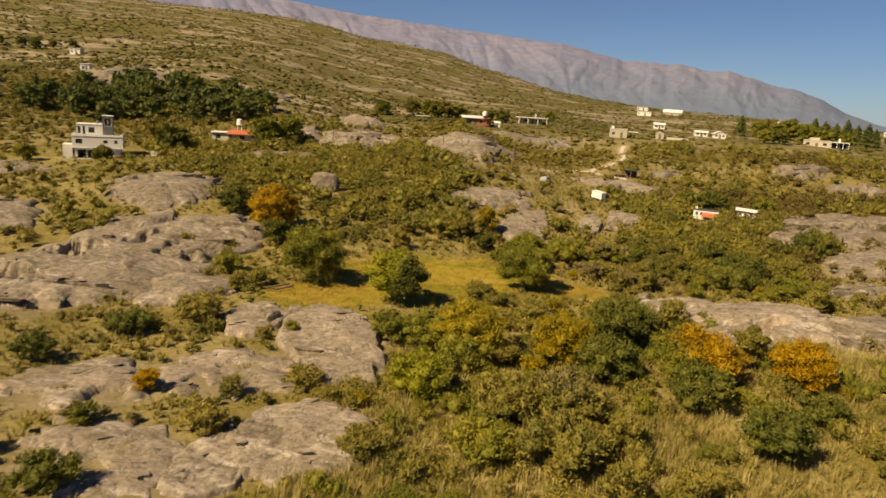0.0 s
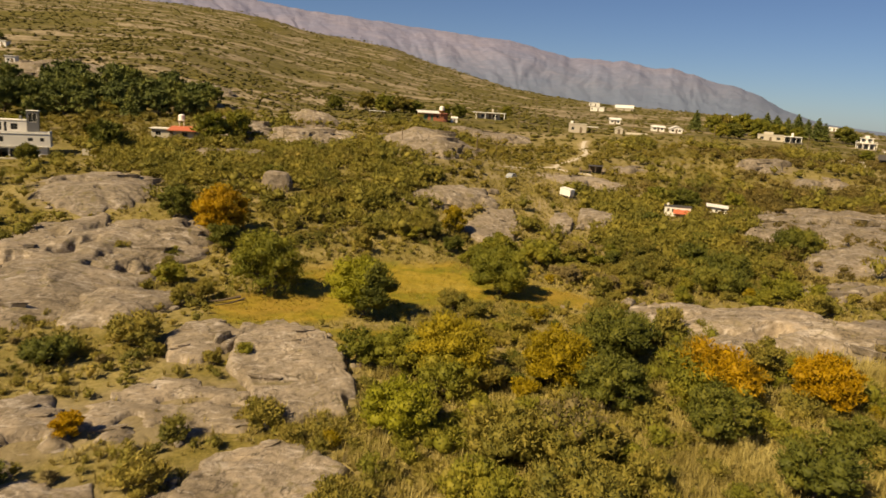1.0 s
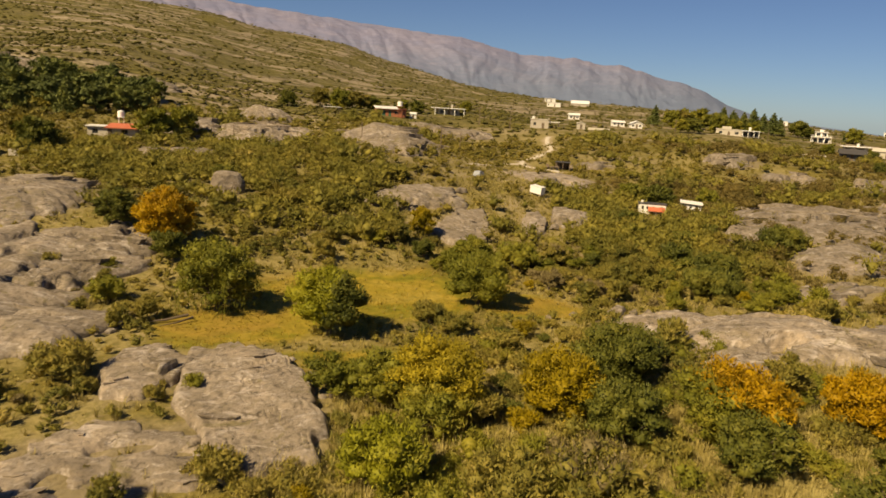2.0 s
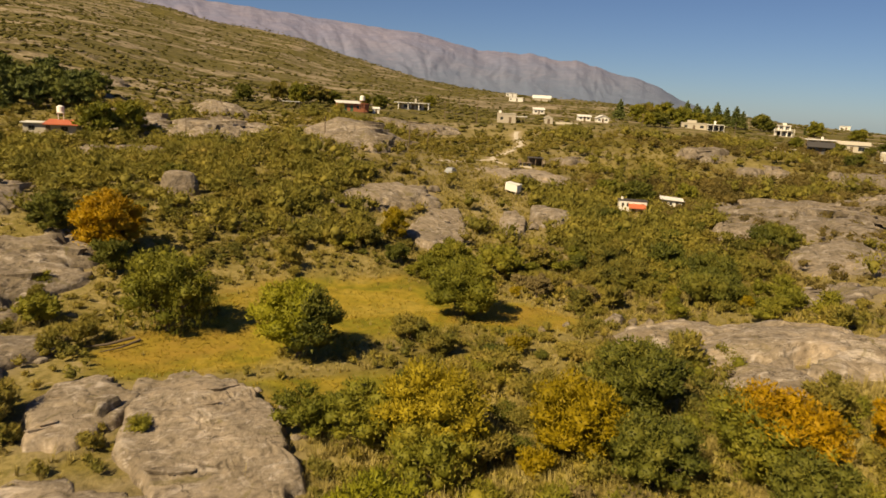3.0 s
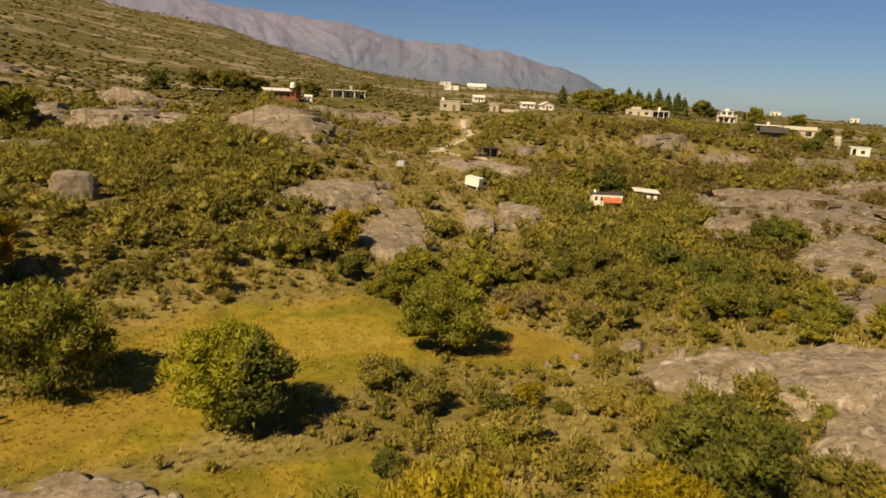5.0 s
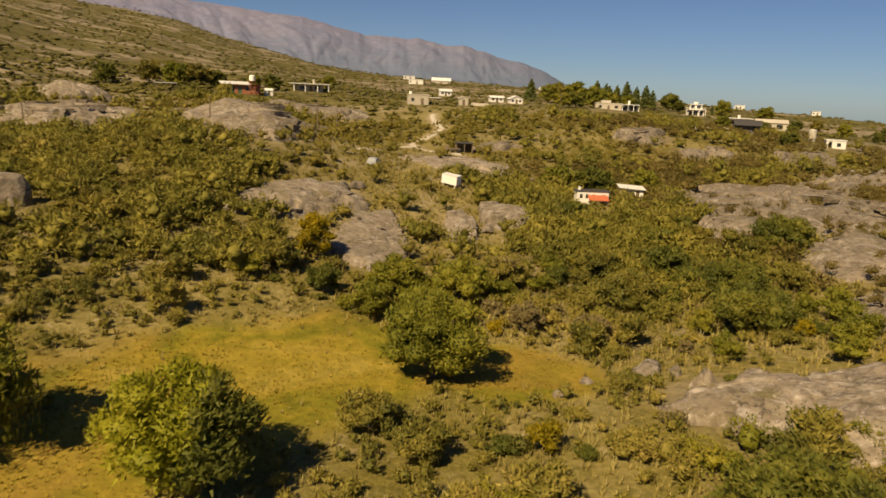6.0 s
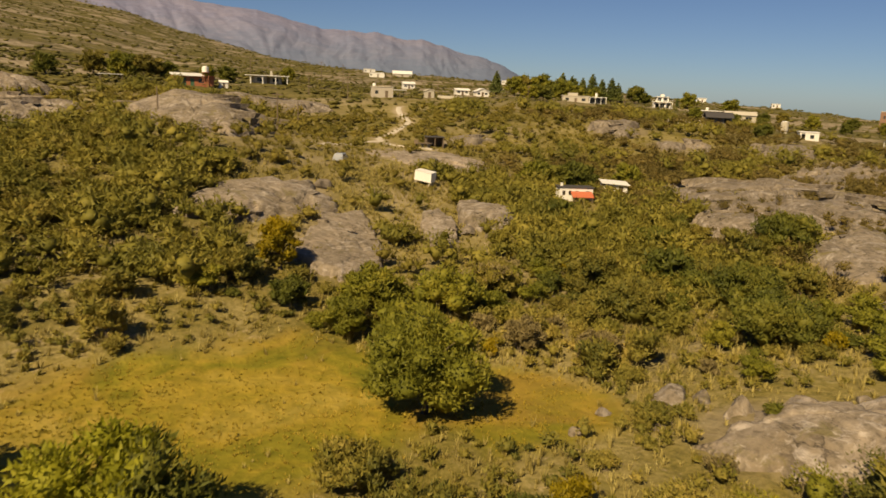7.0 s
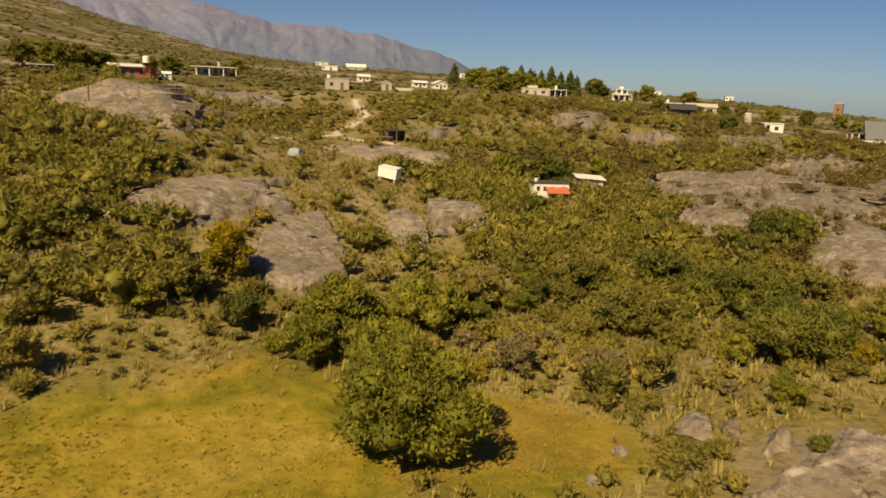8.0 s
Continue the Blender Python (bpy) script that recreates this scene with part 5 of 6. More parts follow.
# ---- conifers ----
def conifer(rng, width, height, label, group, slim=False):
    thing = tagged(new("conifer"), label, "conifer", group)
    v, f = tube([(0, 0, -0.4), (0, 0, height * 0.5), (0, 0, height * 0.96)], [0.22, 0.14, 0.03], 6)
    part("trunk", mesh_from("trunk", v, f, BARK), BARK, thing)
    lobes = []
    for k in range(9):
        q = k / 8
        r = width * 0.5 * ((1 - q) ** (0.55 if slim else 0.8) * 0.9 + 0.1)
        for j in range(3):
            a = k * 1.9 + j * 2.1
            lobes.append((math.cos(a) * r * 0.45, math.sin(a) * r * 0.45, height * (0.12 + 0.82 * q), r * 0.62, r * 0.62, height * 0.085))
    leaves = leaf_cloud(rng, lobes, 1500, 0.62, 0.2, 0.1, 2.2)
    part("crown", mesh_from("crown", leaves, tris(len(leaves) // 3), CONIFER), CONIFER, thing)
    return thing


rng = np.random.default_rng(53)
DOMES = [plant("shrub", words, "shrub", "rounded shrubs of the thickets", rng, w, h, leaf, 1000, 0.33, 13, 4, 0.1, 0.75)
         for words, w, h, leaf in (("rounded olive-green shrub in the hillside thicket", 4.2, 3.0, HILL_GREEN), ("broad dark green shrub in the hillside thicket", 4.8, 3.4, DARK_LEAF), ("small domed olive shrub in the hillside thicket", 3.4, 2.6, HILL_SCRUB))]
stands = []
for cx, cy, rx, ry, n in ((50, 128, 16, 16, 36), (36, 114, 14, 10, 12), (-14, 142, 22, 10, 8)):
    a, q = rng.uniform(0, 6.283, 40 * n), np.sqrt(rng.random(40 * n))
    px, py = cx + rx * q * np.cos(a), cy + ry * q * np.sin(a)
    ok = rock_mask(px, py) < 0.2
    count = 0
    for x, y in zip(px[ok].tolist(), py[ok].tolist()):
        if count < n and all((x - b) ** 2 + (y - c) ** 2 > 7 for b, c in stands) and free(x, y, 1.2):
            stands.append((x, y))
            count += 1
for k, (x, y) in enumerate(stands):
    s = float(rng.uniform(0.6, 1.15))
    m = pose(x, y, ground(x, y) - 0.15, 0, 0, float(rng.uniform(0, 360))) @ Matrix.Diagonal((s, s, s * float(rng.uniform(0.85, 1.1)), 1))
    if k < 3:
        DOMES[k].matrix_basis = m
    else:
        copy_thing(DOMES[(0, 0, 1, 2, 0)[k % 5]], m)

rng = np.random.default_rng(47)
CONIFERS = [conifer(rng, 6.0, 9.0, "tall dark green conifer in a grove behind the white house", "conifer grove"), plant("conifer", "broad dark green pine in a grove", "conifer", "conifer grove", rng, 7.5, 7.8, CONIFER, 1300, 0.62, 14, low=0.2),
            conifer(rng, 3.4, 9.5, "slim dark cypress in a grove", "conifer grove", True)]
grove = []
while len(grove) < 64:
    x, y = float(rng.uniform(-138, -52)), float(rng.uniform(203, 250))
    if ((x + 95) / 41) ** 2 + ((y - 226) / 20) ** 2 < 1 and all((x - a) ** 2 + (y - b) ** 2 > 7 for a, b in grove):
        grove.append((x, y))
for k, (x, y) in enumerate(grove):
    s = float(rng.uniform(0.6, 1.05)) * (1.3 if abs(x + 92) < 18 else 1.0)
    m = pose(x, y, ground(x, y), 0, 0, float(rng.uniform(0, 360))) @ Matrix.Diagonal((s, s, s, 1))
    if k < 3:
        CONIFERS[k].matrix_basis = m
    else:
        copy_thing(CONIFERS[(1, 1, 0, 1, 2, 1, 1)[k % 7]], m)
# trees round the houses and along the skyline
ROUND = [plant("tree", "rounded green tree among the houses", "tree", "trees among the houses", rng, 7, 6, leaf, 1500, 0.6, 14, low=0.15) for leaf in (GREEN_LEAF, DARK_LEAF, HILL_SCRUB)]
SPOTS = [(160, 336, 1.7, 0), (167, 333, 1.5, 0), (153, 338, 1.3, 1), (174, 330, 1.3, 0), (148, 320, 1.0, 1), (212, 330, 1.1, 1), (228, 318, 0.8, 0), (236, 300, 0.8, 0), (160, 318, 0.9, 0), (140, 300, 0.8, 1), (132, 296, 0.7, 0), (-1, 280, 0.85, 2), (-8, 276, 0.75, 0), (4, 282, 0.65, 1), (-15, 287, 0.75, 2), (-5, 284, 0.7, 1), (21, 284, 0.6, 1), (42, 300, 0.5, 0), (-26, 276, 0.62, 1), (16, 292, 0.56, 0), (-66, 168, 0.8, 1), (-70, 174, 0.8, 2), (-48, 186, 0.9, 0), (-43, 191, 0.8, 0), (-88, 175, 0.7, 0), (-92, 152, 0.5, 0), (-74, 150, 0.45, 1), (61.2, 156, 0.62, 1), (58, 156, 0.6, 1), (150, 201, 0.45, 1), (146, 199, 0.35, 1), (168, 230, 0.4, 1), (176, 226, 0.4, 1), (262, 260, 0.6, 1), (215, 262, 0.5, 1), (232, 268, 0.45, 1), (182, 232, 0.36, 1), (150, 228, 0.5, 0), (205, 232, 0.54, 0), (214, 226, 0.48, 1), (225, 262, 0.48, 2), (258, 243, 0.5, 0), (266, 249, 0.55, 2), (196, 196, 0.48, 0), (203, 188, 0.48, 0), (56, 160, 0.6, 0), (163, 341, 1.5, 1), (171, 338, 1.3, 0), (156, 345, 1.4, 0), (179, 334, 1.1, 1), (185, 331, 1.0, 0), (144, 330, 0.9, 0), (209, 332, 0.9, 1), (73.5, 159, 0.5, 0), (64, 161, 0.45, 1), (-227, 377, 0.6, 1), (-216, 371, 0.6, 0), (-221, 379, 0.5, 1), (-204, 385, 0.5, 1), (-212, 380, 0.45, 2), (-236, 372, 0.6, 0)]
for k, (x, y, s, kind) in enumerate(SPOTS):
    s *= 1.5 if s < 0.95 else 1.0
    m = pose(x, y, ground(x, y) - 0.2, 0, 0, float(rng.uniform(0, 360))) @ Matrix.Diagonal((s, s, s * float(rng.uniform(0.85, 1.15)), 1))
    if k < 3:
        ROUND[k].matrix_basis = m
    else:
        copy_thing(ROUND[kind], m).matrix_basis = m
for x, y, s in ((137, 334, 1.0), (177, 345, 1.15), (182, 345, 1.05), (186, 342, 1.0), (190, 340, 1.2), (194, 338, 1.0), (198, 336, 1.1), (180, 339, 0.95), (201, 335, 0.9), (12, 277, 0.5), (232, 330, 0.6)):
    c = copy_thing(CONIFERS[2 if s < 0.86 else 0], pose(x, y, ground(x, y), 0, 0, s * 300) @ Matrix.Diagonal((s * 1.1, s * 1.1, s, 1)))
    tagged(c, "dark green conifer among the hilltop houses", "conifer", "trees among the houses")


# ---- building pieces ----
def add_box(bm, x0, x1, y0, y1, z0, z1):
    v = [bm.verts.new(p) for p in ((x0, y0, z0), (x1, y0, z0), (x1, y1, z0), (x0, y1, z0), (x0, y0, z1), (x1, y0, z1), (x1, y1, z1), (x0, y1, z1))]
    for f in ((3, 2, 1, 0), (4, 5, 6, 7), (0, 1, 5, 4), (1, 2, 6, 5), (2, 3, 7, 6), (3, 0, 4, 7)):
        bm.faces.new([v[i] for i in f])


def boxes(*dims):
    bm = bmesh.new()
    for d in dims:
        add_box(bm, *d)
    return bm


def pierced(width, z0, z1, thick, openings):
    """A wall along x from 0 to width, its outer face at y = 0, with openings (x0, x1, z0, z1) cut through."""
    xs = sorted({0.0, width, *[o[0] for o in openings], *[o[1] for o in openings]})
    zs = sorted({z0, z1, *[o[2] for o in openings], *[o[3] for o in openings]})
    vs, bm = {}, bmesh.new()

    def vert(x, y, z):
        key = (round(x, 4), round(y, 4), round(z, 4))
        if key not in vs:
            vs[key] = bm.verts.new(key)
        return vs[key]

    solid = [[not any(o[0] <= (a + b) / 2 <= o[1] and o[2] <= (c + d) / 2 <= o[3] for o in openings) for c, d in zip(zs, zs[1:])] for a, b in zip(xs, xs[1:])]
    for i, (a, b) in enumerate(zip(xs, xs[1:])):
        for j, (c, d) in enumerate(zip(zs, zs[1:])):
            if not solid[i][j]:
                continue
            bm.faces.new([vert(a, 0, c), vert(b, 0, c), vert(b, 0, d), vert(a, 0, d)])
            bm.faces.new([vert(b, thick, c), vert(a, thick, c), vert(a, thick, d), vert(b, thick, d)])
            if i == 0 or not solid[i - 1][j]:
                bm.faces.new([vert(a, thick, c), vert(a, 0, c), vert(a, 0, d), vert(a, thick, d)])
            if i == len(xs) - 2 or not solid[i + 1][j]:
                bm.faces.new([vert(b, 0, c), vert(b, thick, c), vert(b, thick, d), vert(b, 0, d)])
            if j == 0 or not solid[i][j - 1]:
                bm.faces.new([vert(a, 0, c), vert(a, thick, c), vert(b, thick, c), vert(b, 0, c)])
            if j == len(zs) - 2 or not solid[i][j + 1]:
                bm.faces.new([vert(a, 0, d), vert(b, 0, d), vert(b, thick, d), vert(a, thick, d)])
    return bm


def window(parent, x0, x1, z0, z1, m, frame_mat=None):
    """Frame and pane in an opening of a wall whose frame of reference is m."""
    f, y = 0.07, 0.10
    bm = boxes((x0, x1, y, y + 0.06, z0, z0 + f), (x0, x1, y, y + 0.06, z1 - f, z1), (x0, x0 + f, y, y + 0.06, z0 + f, z1 - f), (x1 - f, x1, y, y + 0.06, z0 + f, z1 - f), ((x0 + x1) / 2 - 0.03, (x0 + x1) / 2 + 0.03, y, y + 0.06, z0 + f, z1 - f))
    bm.transform(m)
    w = part("window", bm, frame_mat or CHARCOAL, parent)
    bm = boxes((x0 + f, x1 - f, y + 0.02, y + 0.04, z0 + f, z1 - f))
    bm.transform(m)
    part("pane", bm, GLASS, w, "dark window pane")


def door(parent, x0, x1, z0, z1, m, material):
    bm = boxes((x0, x1, 0.08, 0.14, z0, z1), (x0 + 0.08, x0 + 0.16, 0.03, 0.08, z0 + 0.9, z0 + 1.05))
    bm.transform(m)
    part("door", bm, material, parent)


def block(thing, x0, y0, z0, w, d, h, wall, front=(), right=(), left=(), back=(), thick=0.22, frame_mat=None, door_mat=None):
    """Four pierced walls of a storey; the front looks towards -y. Openings: (x0, x1, z0, z1, kind), kind w, d or o (open)."""
    sides = ((front, w, Matrix.Translation((x0, y0, 0))), (right, d - 2 * thick, Matrix.Translation((x0 + w, y0 + thick, 0)) @ Matrix.Rotation(radians(90), 4, "Z")),
             (back, w, Matrix.Translation((x0 + w, y0 + d, 0)) @ Matrix.Rotation(radians(180), 4, "Z")), (left, d - 2 * thick, Matrix.Translation((x0, y0 + d - thick, 0)) @ Matrix.Rotation(radians(-90), 4, "Z")))
    for openings, run, m in sides:
        bm = pierced(run, z0, z0 + h, thick, [(a, b, z0 + c, z0 + e) for a, b, c, e, _ in openings])
        bm.transform(m)
        part("wall", bm, wall, thing)
        for a, b, c, e, kind in openings:
            if kind == "w":
                window(thing, a, b, z0 + c, z0 + e, m, frame_mat)
            elif kind == "d":
                door(thing, a, b, z0 + c, z0 + e, m, door_mat or WOOD)
    part("floor_slab", boxes((x0 + thick, x0 + w - thick, y0 + thick, y0 + d - thick, z0 - 0.15, z0 + 0.02)), GREY_WALL, thing)


def flat_roof(thing, x0, y0, z, w, d, material, over=0.3, thick=0.22, label=""):
    bm = boxes((x0 - over, x0 + w + over, y0 - over, y0 + d + over, z, z + thick))
    bmesh.ops.bevel(bm, geom=bm.edges[:], offset=0.03, segments=1, affect="EDGES")
    return part("roof", bm, material, thing, label)


def pitched_roof(thing, x0, y0, z, w, d, rise, material, over=0.4, along="x", thick=0.14, label=""):
    """A gable roof with its ridge along x or y, of two sheets with thickness, and gable walls closed."""
    bm = bmesh.new()
    a, b = (d, w) if along == "x" else (w, d)
    prof = [(-over, -rise * over / (a / 2)), (a / 2, rise), (a + over, -rise * over / (a / 2))]
    ring = [(p, q) for p, q in prof] + [(p, q + thick) for p, q in prof[::-1]]
    ends = []
    for e in (-over, b + over):
        ends.append([bm.verts.new((x0 + e, y0 + p, z + q) if along == "x" else (x0 + p, y0 + e, z + q)) for p, q in ring])
    for i in range(6):
        j = (i + 1) % 6
        bm.faces.new([ends[0][i], ends[0][j], ends[1][j], ends[1][i]])
    for e in ends:
        bm.faces.new([e[0], e[1], e[4], e[5]])
        bm.faces.new([e[1], e[2], e[3], e[4]])
    bmesh.ops.recalc_face_normals(bm, faces=bm.faces)
    return part("roof", bm, material, thing, label)


def gable(thing, x0, y0, z, w, d, rise, wall, along="x", thick=0.2):
    a, b = (d, w) if along == "x" else (w, d)
    for e in (0, b - thick):
        bm = bmesh.new()
        v = []
        for q in (e, e + thick):
            for p, h in ((0, 0), (a, 0), (a / 2, rise)):
                v.append(bm.verts.new((x0 + q, y0 + p, z + h) if along == "x" else (x0 + p, y0 + q, z + h)))
        for f in ((0, 1, 2), (5, 4, 3), (0, 3, 4, 1), (1, 4, 5, 2), (2, 5, 3, 0)):
            bm.faces.new([v[i] for i in f])
        bmesh.ops.recalc_face_normals(bm, faces=bm.faces)
        part("gable", bm, wall, thing)


def posts(thing, spots, z0, z1, size, material):
    for x, y in spots:
        part("post", boxes((x - size / 2, x + size / 2, y - size / 2, y + size / 2, z0, z1)), material, thing)


def building(name, label, x, y, turn, sink=0.3, category="house"):
    thing = tagged(new(name), label, category)
    thing.matrix_basis = pose(x, y, ground(x, y) - sink, 0, 0, turn)
    return thing


def cylinder(r, z0, z1, r2=None, sides=20, at=(0, 0)):
    bm = bmesh.new()
    bmesh.ops.create_cone(bm, cap_ends=True, segments=sides, radius1=r, radius2=r if r2 is None else r2, depth=z1 - z0, matrix=Matrix.Translation((at[0], at[1], (z0 + z1) / 2)))
    return bm


def tank_tower(x, y, stand, r, h, label, leg_mat):
    thing = building("water_tank", label, x, y, 15, 0.2, "water tank")
    for a, b in ((-1, -1), (1, -1), (1, 1), (-1, 1)):
        part("leg", boxes((a * r * 0.7 - 0.06, a * r * 0.7 + 0.06, b * r * 0.7 - 0.06, b * r * 0.7 + 0.06, 0, stand)), leg_mat, thing)
    part("platform", boxes((-r * 1.05, r * 1.05, -r * 1.05, r * 1.05, stand, stand + 0.1)), leg_mat, thing)
    bm = cylinder(r, stand + 0.1, stand + 0.1 + h * 0.85)
    part("tank", bm, WHITE_PAINT, thing)
    part("lid", cylinder(r, stand + 0.1 + h * 0.85, stand + 0.1 + h, r * 0.35), WHITE_PAINT, thing)
    return thing


# ---- the white house on the rocks ----
h = building("house", "white three-level modern house with flat roofs and a dark stair tower", -79.0, 158, 22, 0.3)
h.scale = (0.84, 0.84, 0.9)
part("terrace", boxes((-7.4, 5.2, -1.6, 0, -1.0, 0.35)), CREAM_WALL, h)
block(h, -5.5, 0.0, 0.3, 11.0, 7, 2.5, WHITE_WALL, front=[(0.5, 2.6, 0.0, 2.1, "o"), (2.9, 6.2, 0.1, 2.1, "w")], right=[(2, 3.2, 1, 2, "w")])
part("balcony_slab", boxes((-6.4, 6.4, -0.5, 7.6, 2.82, 3.02)), WHITE_WALL, h)
block(h, -6.2, -0.3, 3.04, 12.4, 7.7, 2.7, WHITE_WALL, front=[(0.9, 2.5, 0.9, 2.1, "w"), (7.6, 8.7, 1.1, 1.9, "w"), (10.2, 11.1, 1.1, 1.9, "w")], left=[(2, 4, 0.8, 2.1, "w")])
flat_roof(h, -6.2, -0.3, 5.76, 12.4, 7.7, WHITE_WALL, 0.12, 0.2)
part("parapet", boxes((-6.2, 6.2, -0.3, -0.1, 5.98, 6.3), (-6.2, -6.0, -0.1, 7.4, 5.98, 6.3), (6.0, 6.2, -0.1, 7.4, 5.98, 6.3)), WHITE_WALL, h)
block(h, -5.2, 2.0, 5.98, 7.4, 5, 2.6, WHITE_WALL, front=[(0.3, 1.0, 0.4, 2.2, "w"), (1.5, 2.1, 0.2, 2.3, "w"), (2.9, 4.4, 0.6, 2.0, "w")])
flat_roof(h, -5.2, 2.0, 8.6, 7.4, 5, WHITE_WALL, 0.1, 0.2)
block(h, 1.2, 1.4, 5.98, 2.6, 2.8, 4.9, CHARCOAL, front=[(0.4, 2.2, 2.4, 4.5, "w")], frame_mat=WHITE_PAINT)
flat_roof(h, 1.2, 1.4, 10.9, 2.6, 2.8, WHITE_WALL, 0.08, 0.14)
part("chimney", cylinder(0.35, 8.8, 9.7, 0.3, 12, (-0.2, 4)), ZINC, h)
part("side_wing", boxes((-8.6, -6.25, 1, 6, -0.5, 3.6)), WHITE_WALL, h)
h = building("garden_wall", "low pale plastered wall beside the white house", -66, 163, 8, 0.2, "wall")
part("wall", boxes((-3, 3, 0, 0.3, 0, 1.6)), CREAM_WALL, h)

# ---- cottage with a red sheet roof and its tank ----
h = building("house", "low cottage with white end and faded red sheet roof", -57, 185, 6)
block(h, -5, 0, 0.2, 10, 5, 2.4, CREAM_WALL, front=[(1, 2.2, 0.9, 1.9, "w"), (4.2, 5.1, 0, 2.0, "d"), (7, 8.4, 0.9, 1.9, "w")])
part("roof", boxes((-5.4, -1.2, -0.5, 5.4, 2.62, 2.8)), WHITE_ROOF, h, "white sheet roof")
bm = boxes((-1.2, 5.5, -0.9, 5.4, 2.62, 2.78))
for v in bm.verts:
    v.co.z += (v.co.y + 0.9) * 0.12 - 0.25
part("roof", bm, RED_ROOF, h, "faded red sheet roof")
tank_tower(-56.5, 190.5, 3.6, 0.75, 1.5, "white water tank on a steel stand behind the cottage", WHITE_PAINT)

# ---- houses of the knoll ----
h = building("house", "brick house with white sheet roof and green shutters", 10.2, 264, 4)
block(h, -5.2, 0, 0.2, 10.4, 6, 2.6, BRICK, front=[(0.6, 3.2, 0.1, 2.2, "o"), (4.2, 5.2, 0, 2.05, "d"), (6.3, 7.8, 0.9, 2.0, "w")], door_mat=GREEN_PAINT)
part("shutter", boxes((-4.6, -2.0, 0.3, 0.4, 0.3, 2.4)), GREEN_PAINT, h, "dark green shutter")
bm = boxes((-5.6, 2.6, -0.8, 6.4, 2.82, 2.98))
for v in bm.verts:
    v.co.z += (v.co.y + 0.8) * 0.1
part("roof", bm, WHITE_ROOF, h, "white sheet roof")
part("roof", boxes((2.6, 5.5, -0.4, 6.4, 2.82, 3.0)), RED_ROOF, h, "brick-red roof")
tank_tower(13.0, 262.4, 4.2, 0.85, 1.6, "white water tank on a red stand before the brick house", BRICK)
h = building("shed", "small white hut on the knoll", 18, 266, 0, 0.2, "shed")
block(h, -1.1, 0, 0.1, 2.2, 2, 1.6, WHITE_WALL, front=[(0.8, 1.5, 0, 1.4, "d")])
pitched_roof(h, -1.1, 0, 1.72, 2.2, 2, 0.5, WHITE_ROOF, 0.15)
gable(h, -1.1, 0, 1.71, 2.2, 2, 0.5, WHITE_WALL)
h = building("house", "low house under a wide white flat roof on posts", 33.5, 285, 2)
block(h, -4.2, 2, 0.2, 8.4, 5, 2.4, GREY_WALL, front=[(0.8, 2.4, 0.8, 2.0, "w"), (3.8, 4.8, 0, 2.1, "d"), (5.6, 7.4, 0.8, 2.0, "w")])
flat_roof(h, -6.0, 0.2, 2.72, 12, 7.2, WHITE_ROOF, 0.2, 0.24, "wide white flat roof")
posts(h, ((-5.6, 0.4), (-2, 0.4), (2, 0.4), (5.6, 0.4)), 0, 2.7, 0.25, WHITE_PAINT)
part("chimney", boxes((1.4, 2.0, 5, 5.6, 2.98, 4.4)), CREAM_WALL, h)
h = building("shed", "open shelter with pale flat roof under trees", -10, 264, 8, 0.2, "shed")
part("roof", boxes((-2.8, 2.8, -1.5, 2, 2.2, 2.36)), WHITE_ROOF, h)
posts(h, ((-2.5, -1.3), (2.5, -1.3), (-2.5, 1.8), (2.5, 1.8)), 0, 2.2, 0.16, WOOD)
h = building("house", "plain grey-cream house with a flat roof and side porch", 63.8, 264, -14)
block(h, -3.8, 0, 0.2, 6.4, 6, 3.1, GREY_WALL, front=[(1, 2, 1.1, 2.1, "w"), (4.0, 4.9, 0, 2.1, "d")], right=[(1, 2.4, 1, 2.1, "w")])
flat_roof(h, -3.8, 0, 3.32, 6.4, 6, CREAM_WALL, 0.15, 0.25)
part("porch_roof", boxes((2.85, 6.6, -0.2, 5, 2.6, 2.76)), WHITE_ROOF, h)
posts(h, ((6.3, 0), (6.3, 4.7), (4.6, 0)), 0, 2.6, 0.18, WOOD)
part("tank", cylinder(0.5, 3.58, 4.4, None, 14, (-2.8, 4.5)), WHITE_PAINT, h)
h = building("shed", "small pale stone hut by the track", 80, 268, -10, 0.2, "shed")
block(h, -1.4, 0, 0.1, 2.8, 2.6, 2.2, CREAM_WALL, front=[(0.9, 1.8, 0, 1.9, "d")])
pitched_roof(h, -1.4, 0, 2.32, 2.8, 2.6, 0.6, CREAM_WALL, 0.2, "y")
gable(h, -1.4, 0, 2.31, 2.8, 2.6, 0.6, CREAM_WALL, "y")
h = building("garden_wall", "long pale wall running down the slope", 86, 266, -32, 0.3, "wall")
part("wall", boxes((-4, 4, 0, 0.3, 0, 1.1)), CREAM_WALL, h)

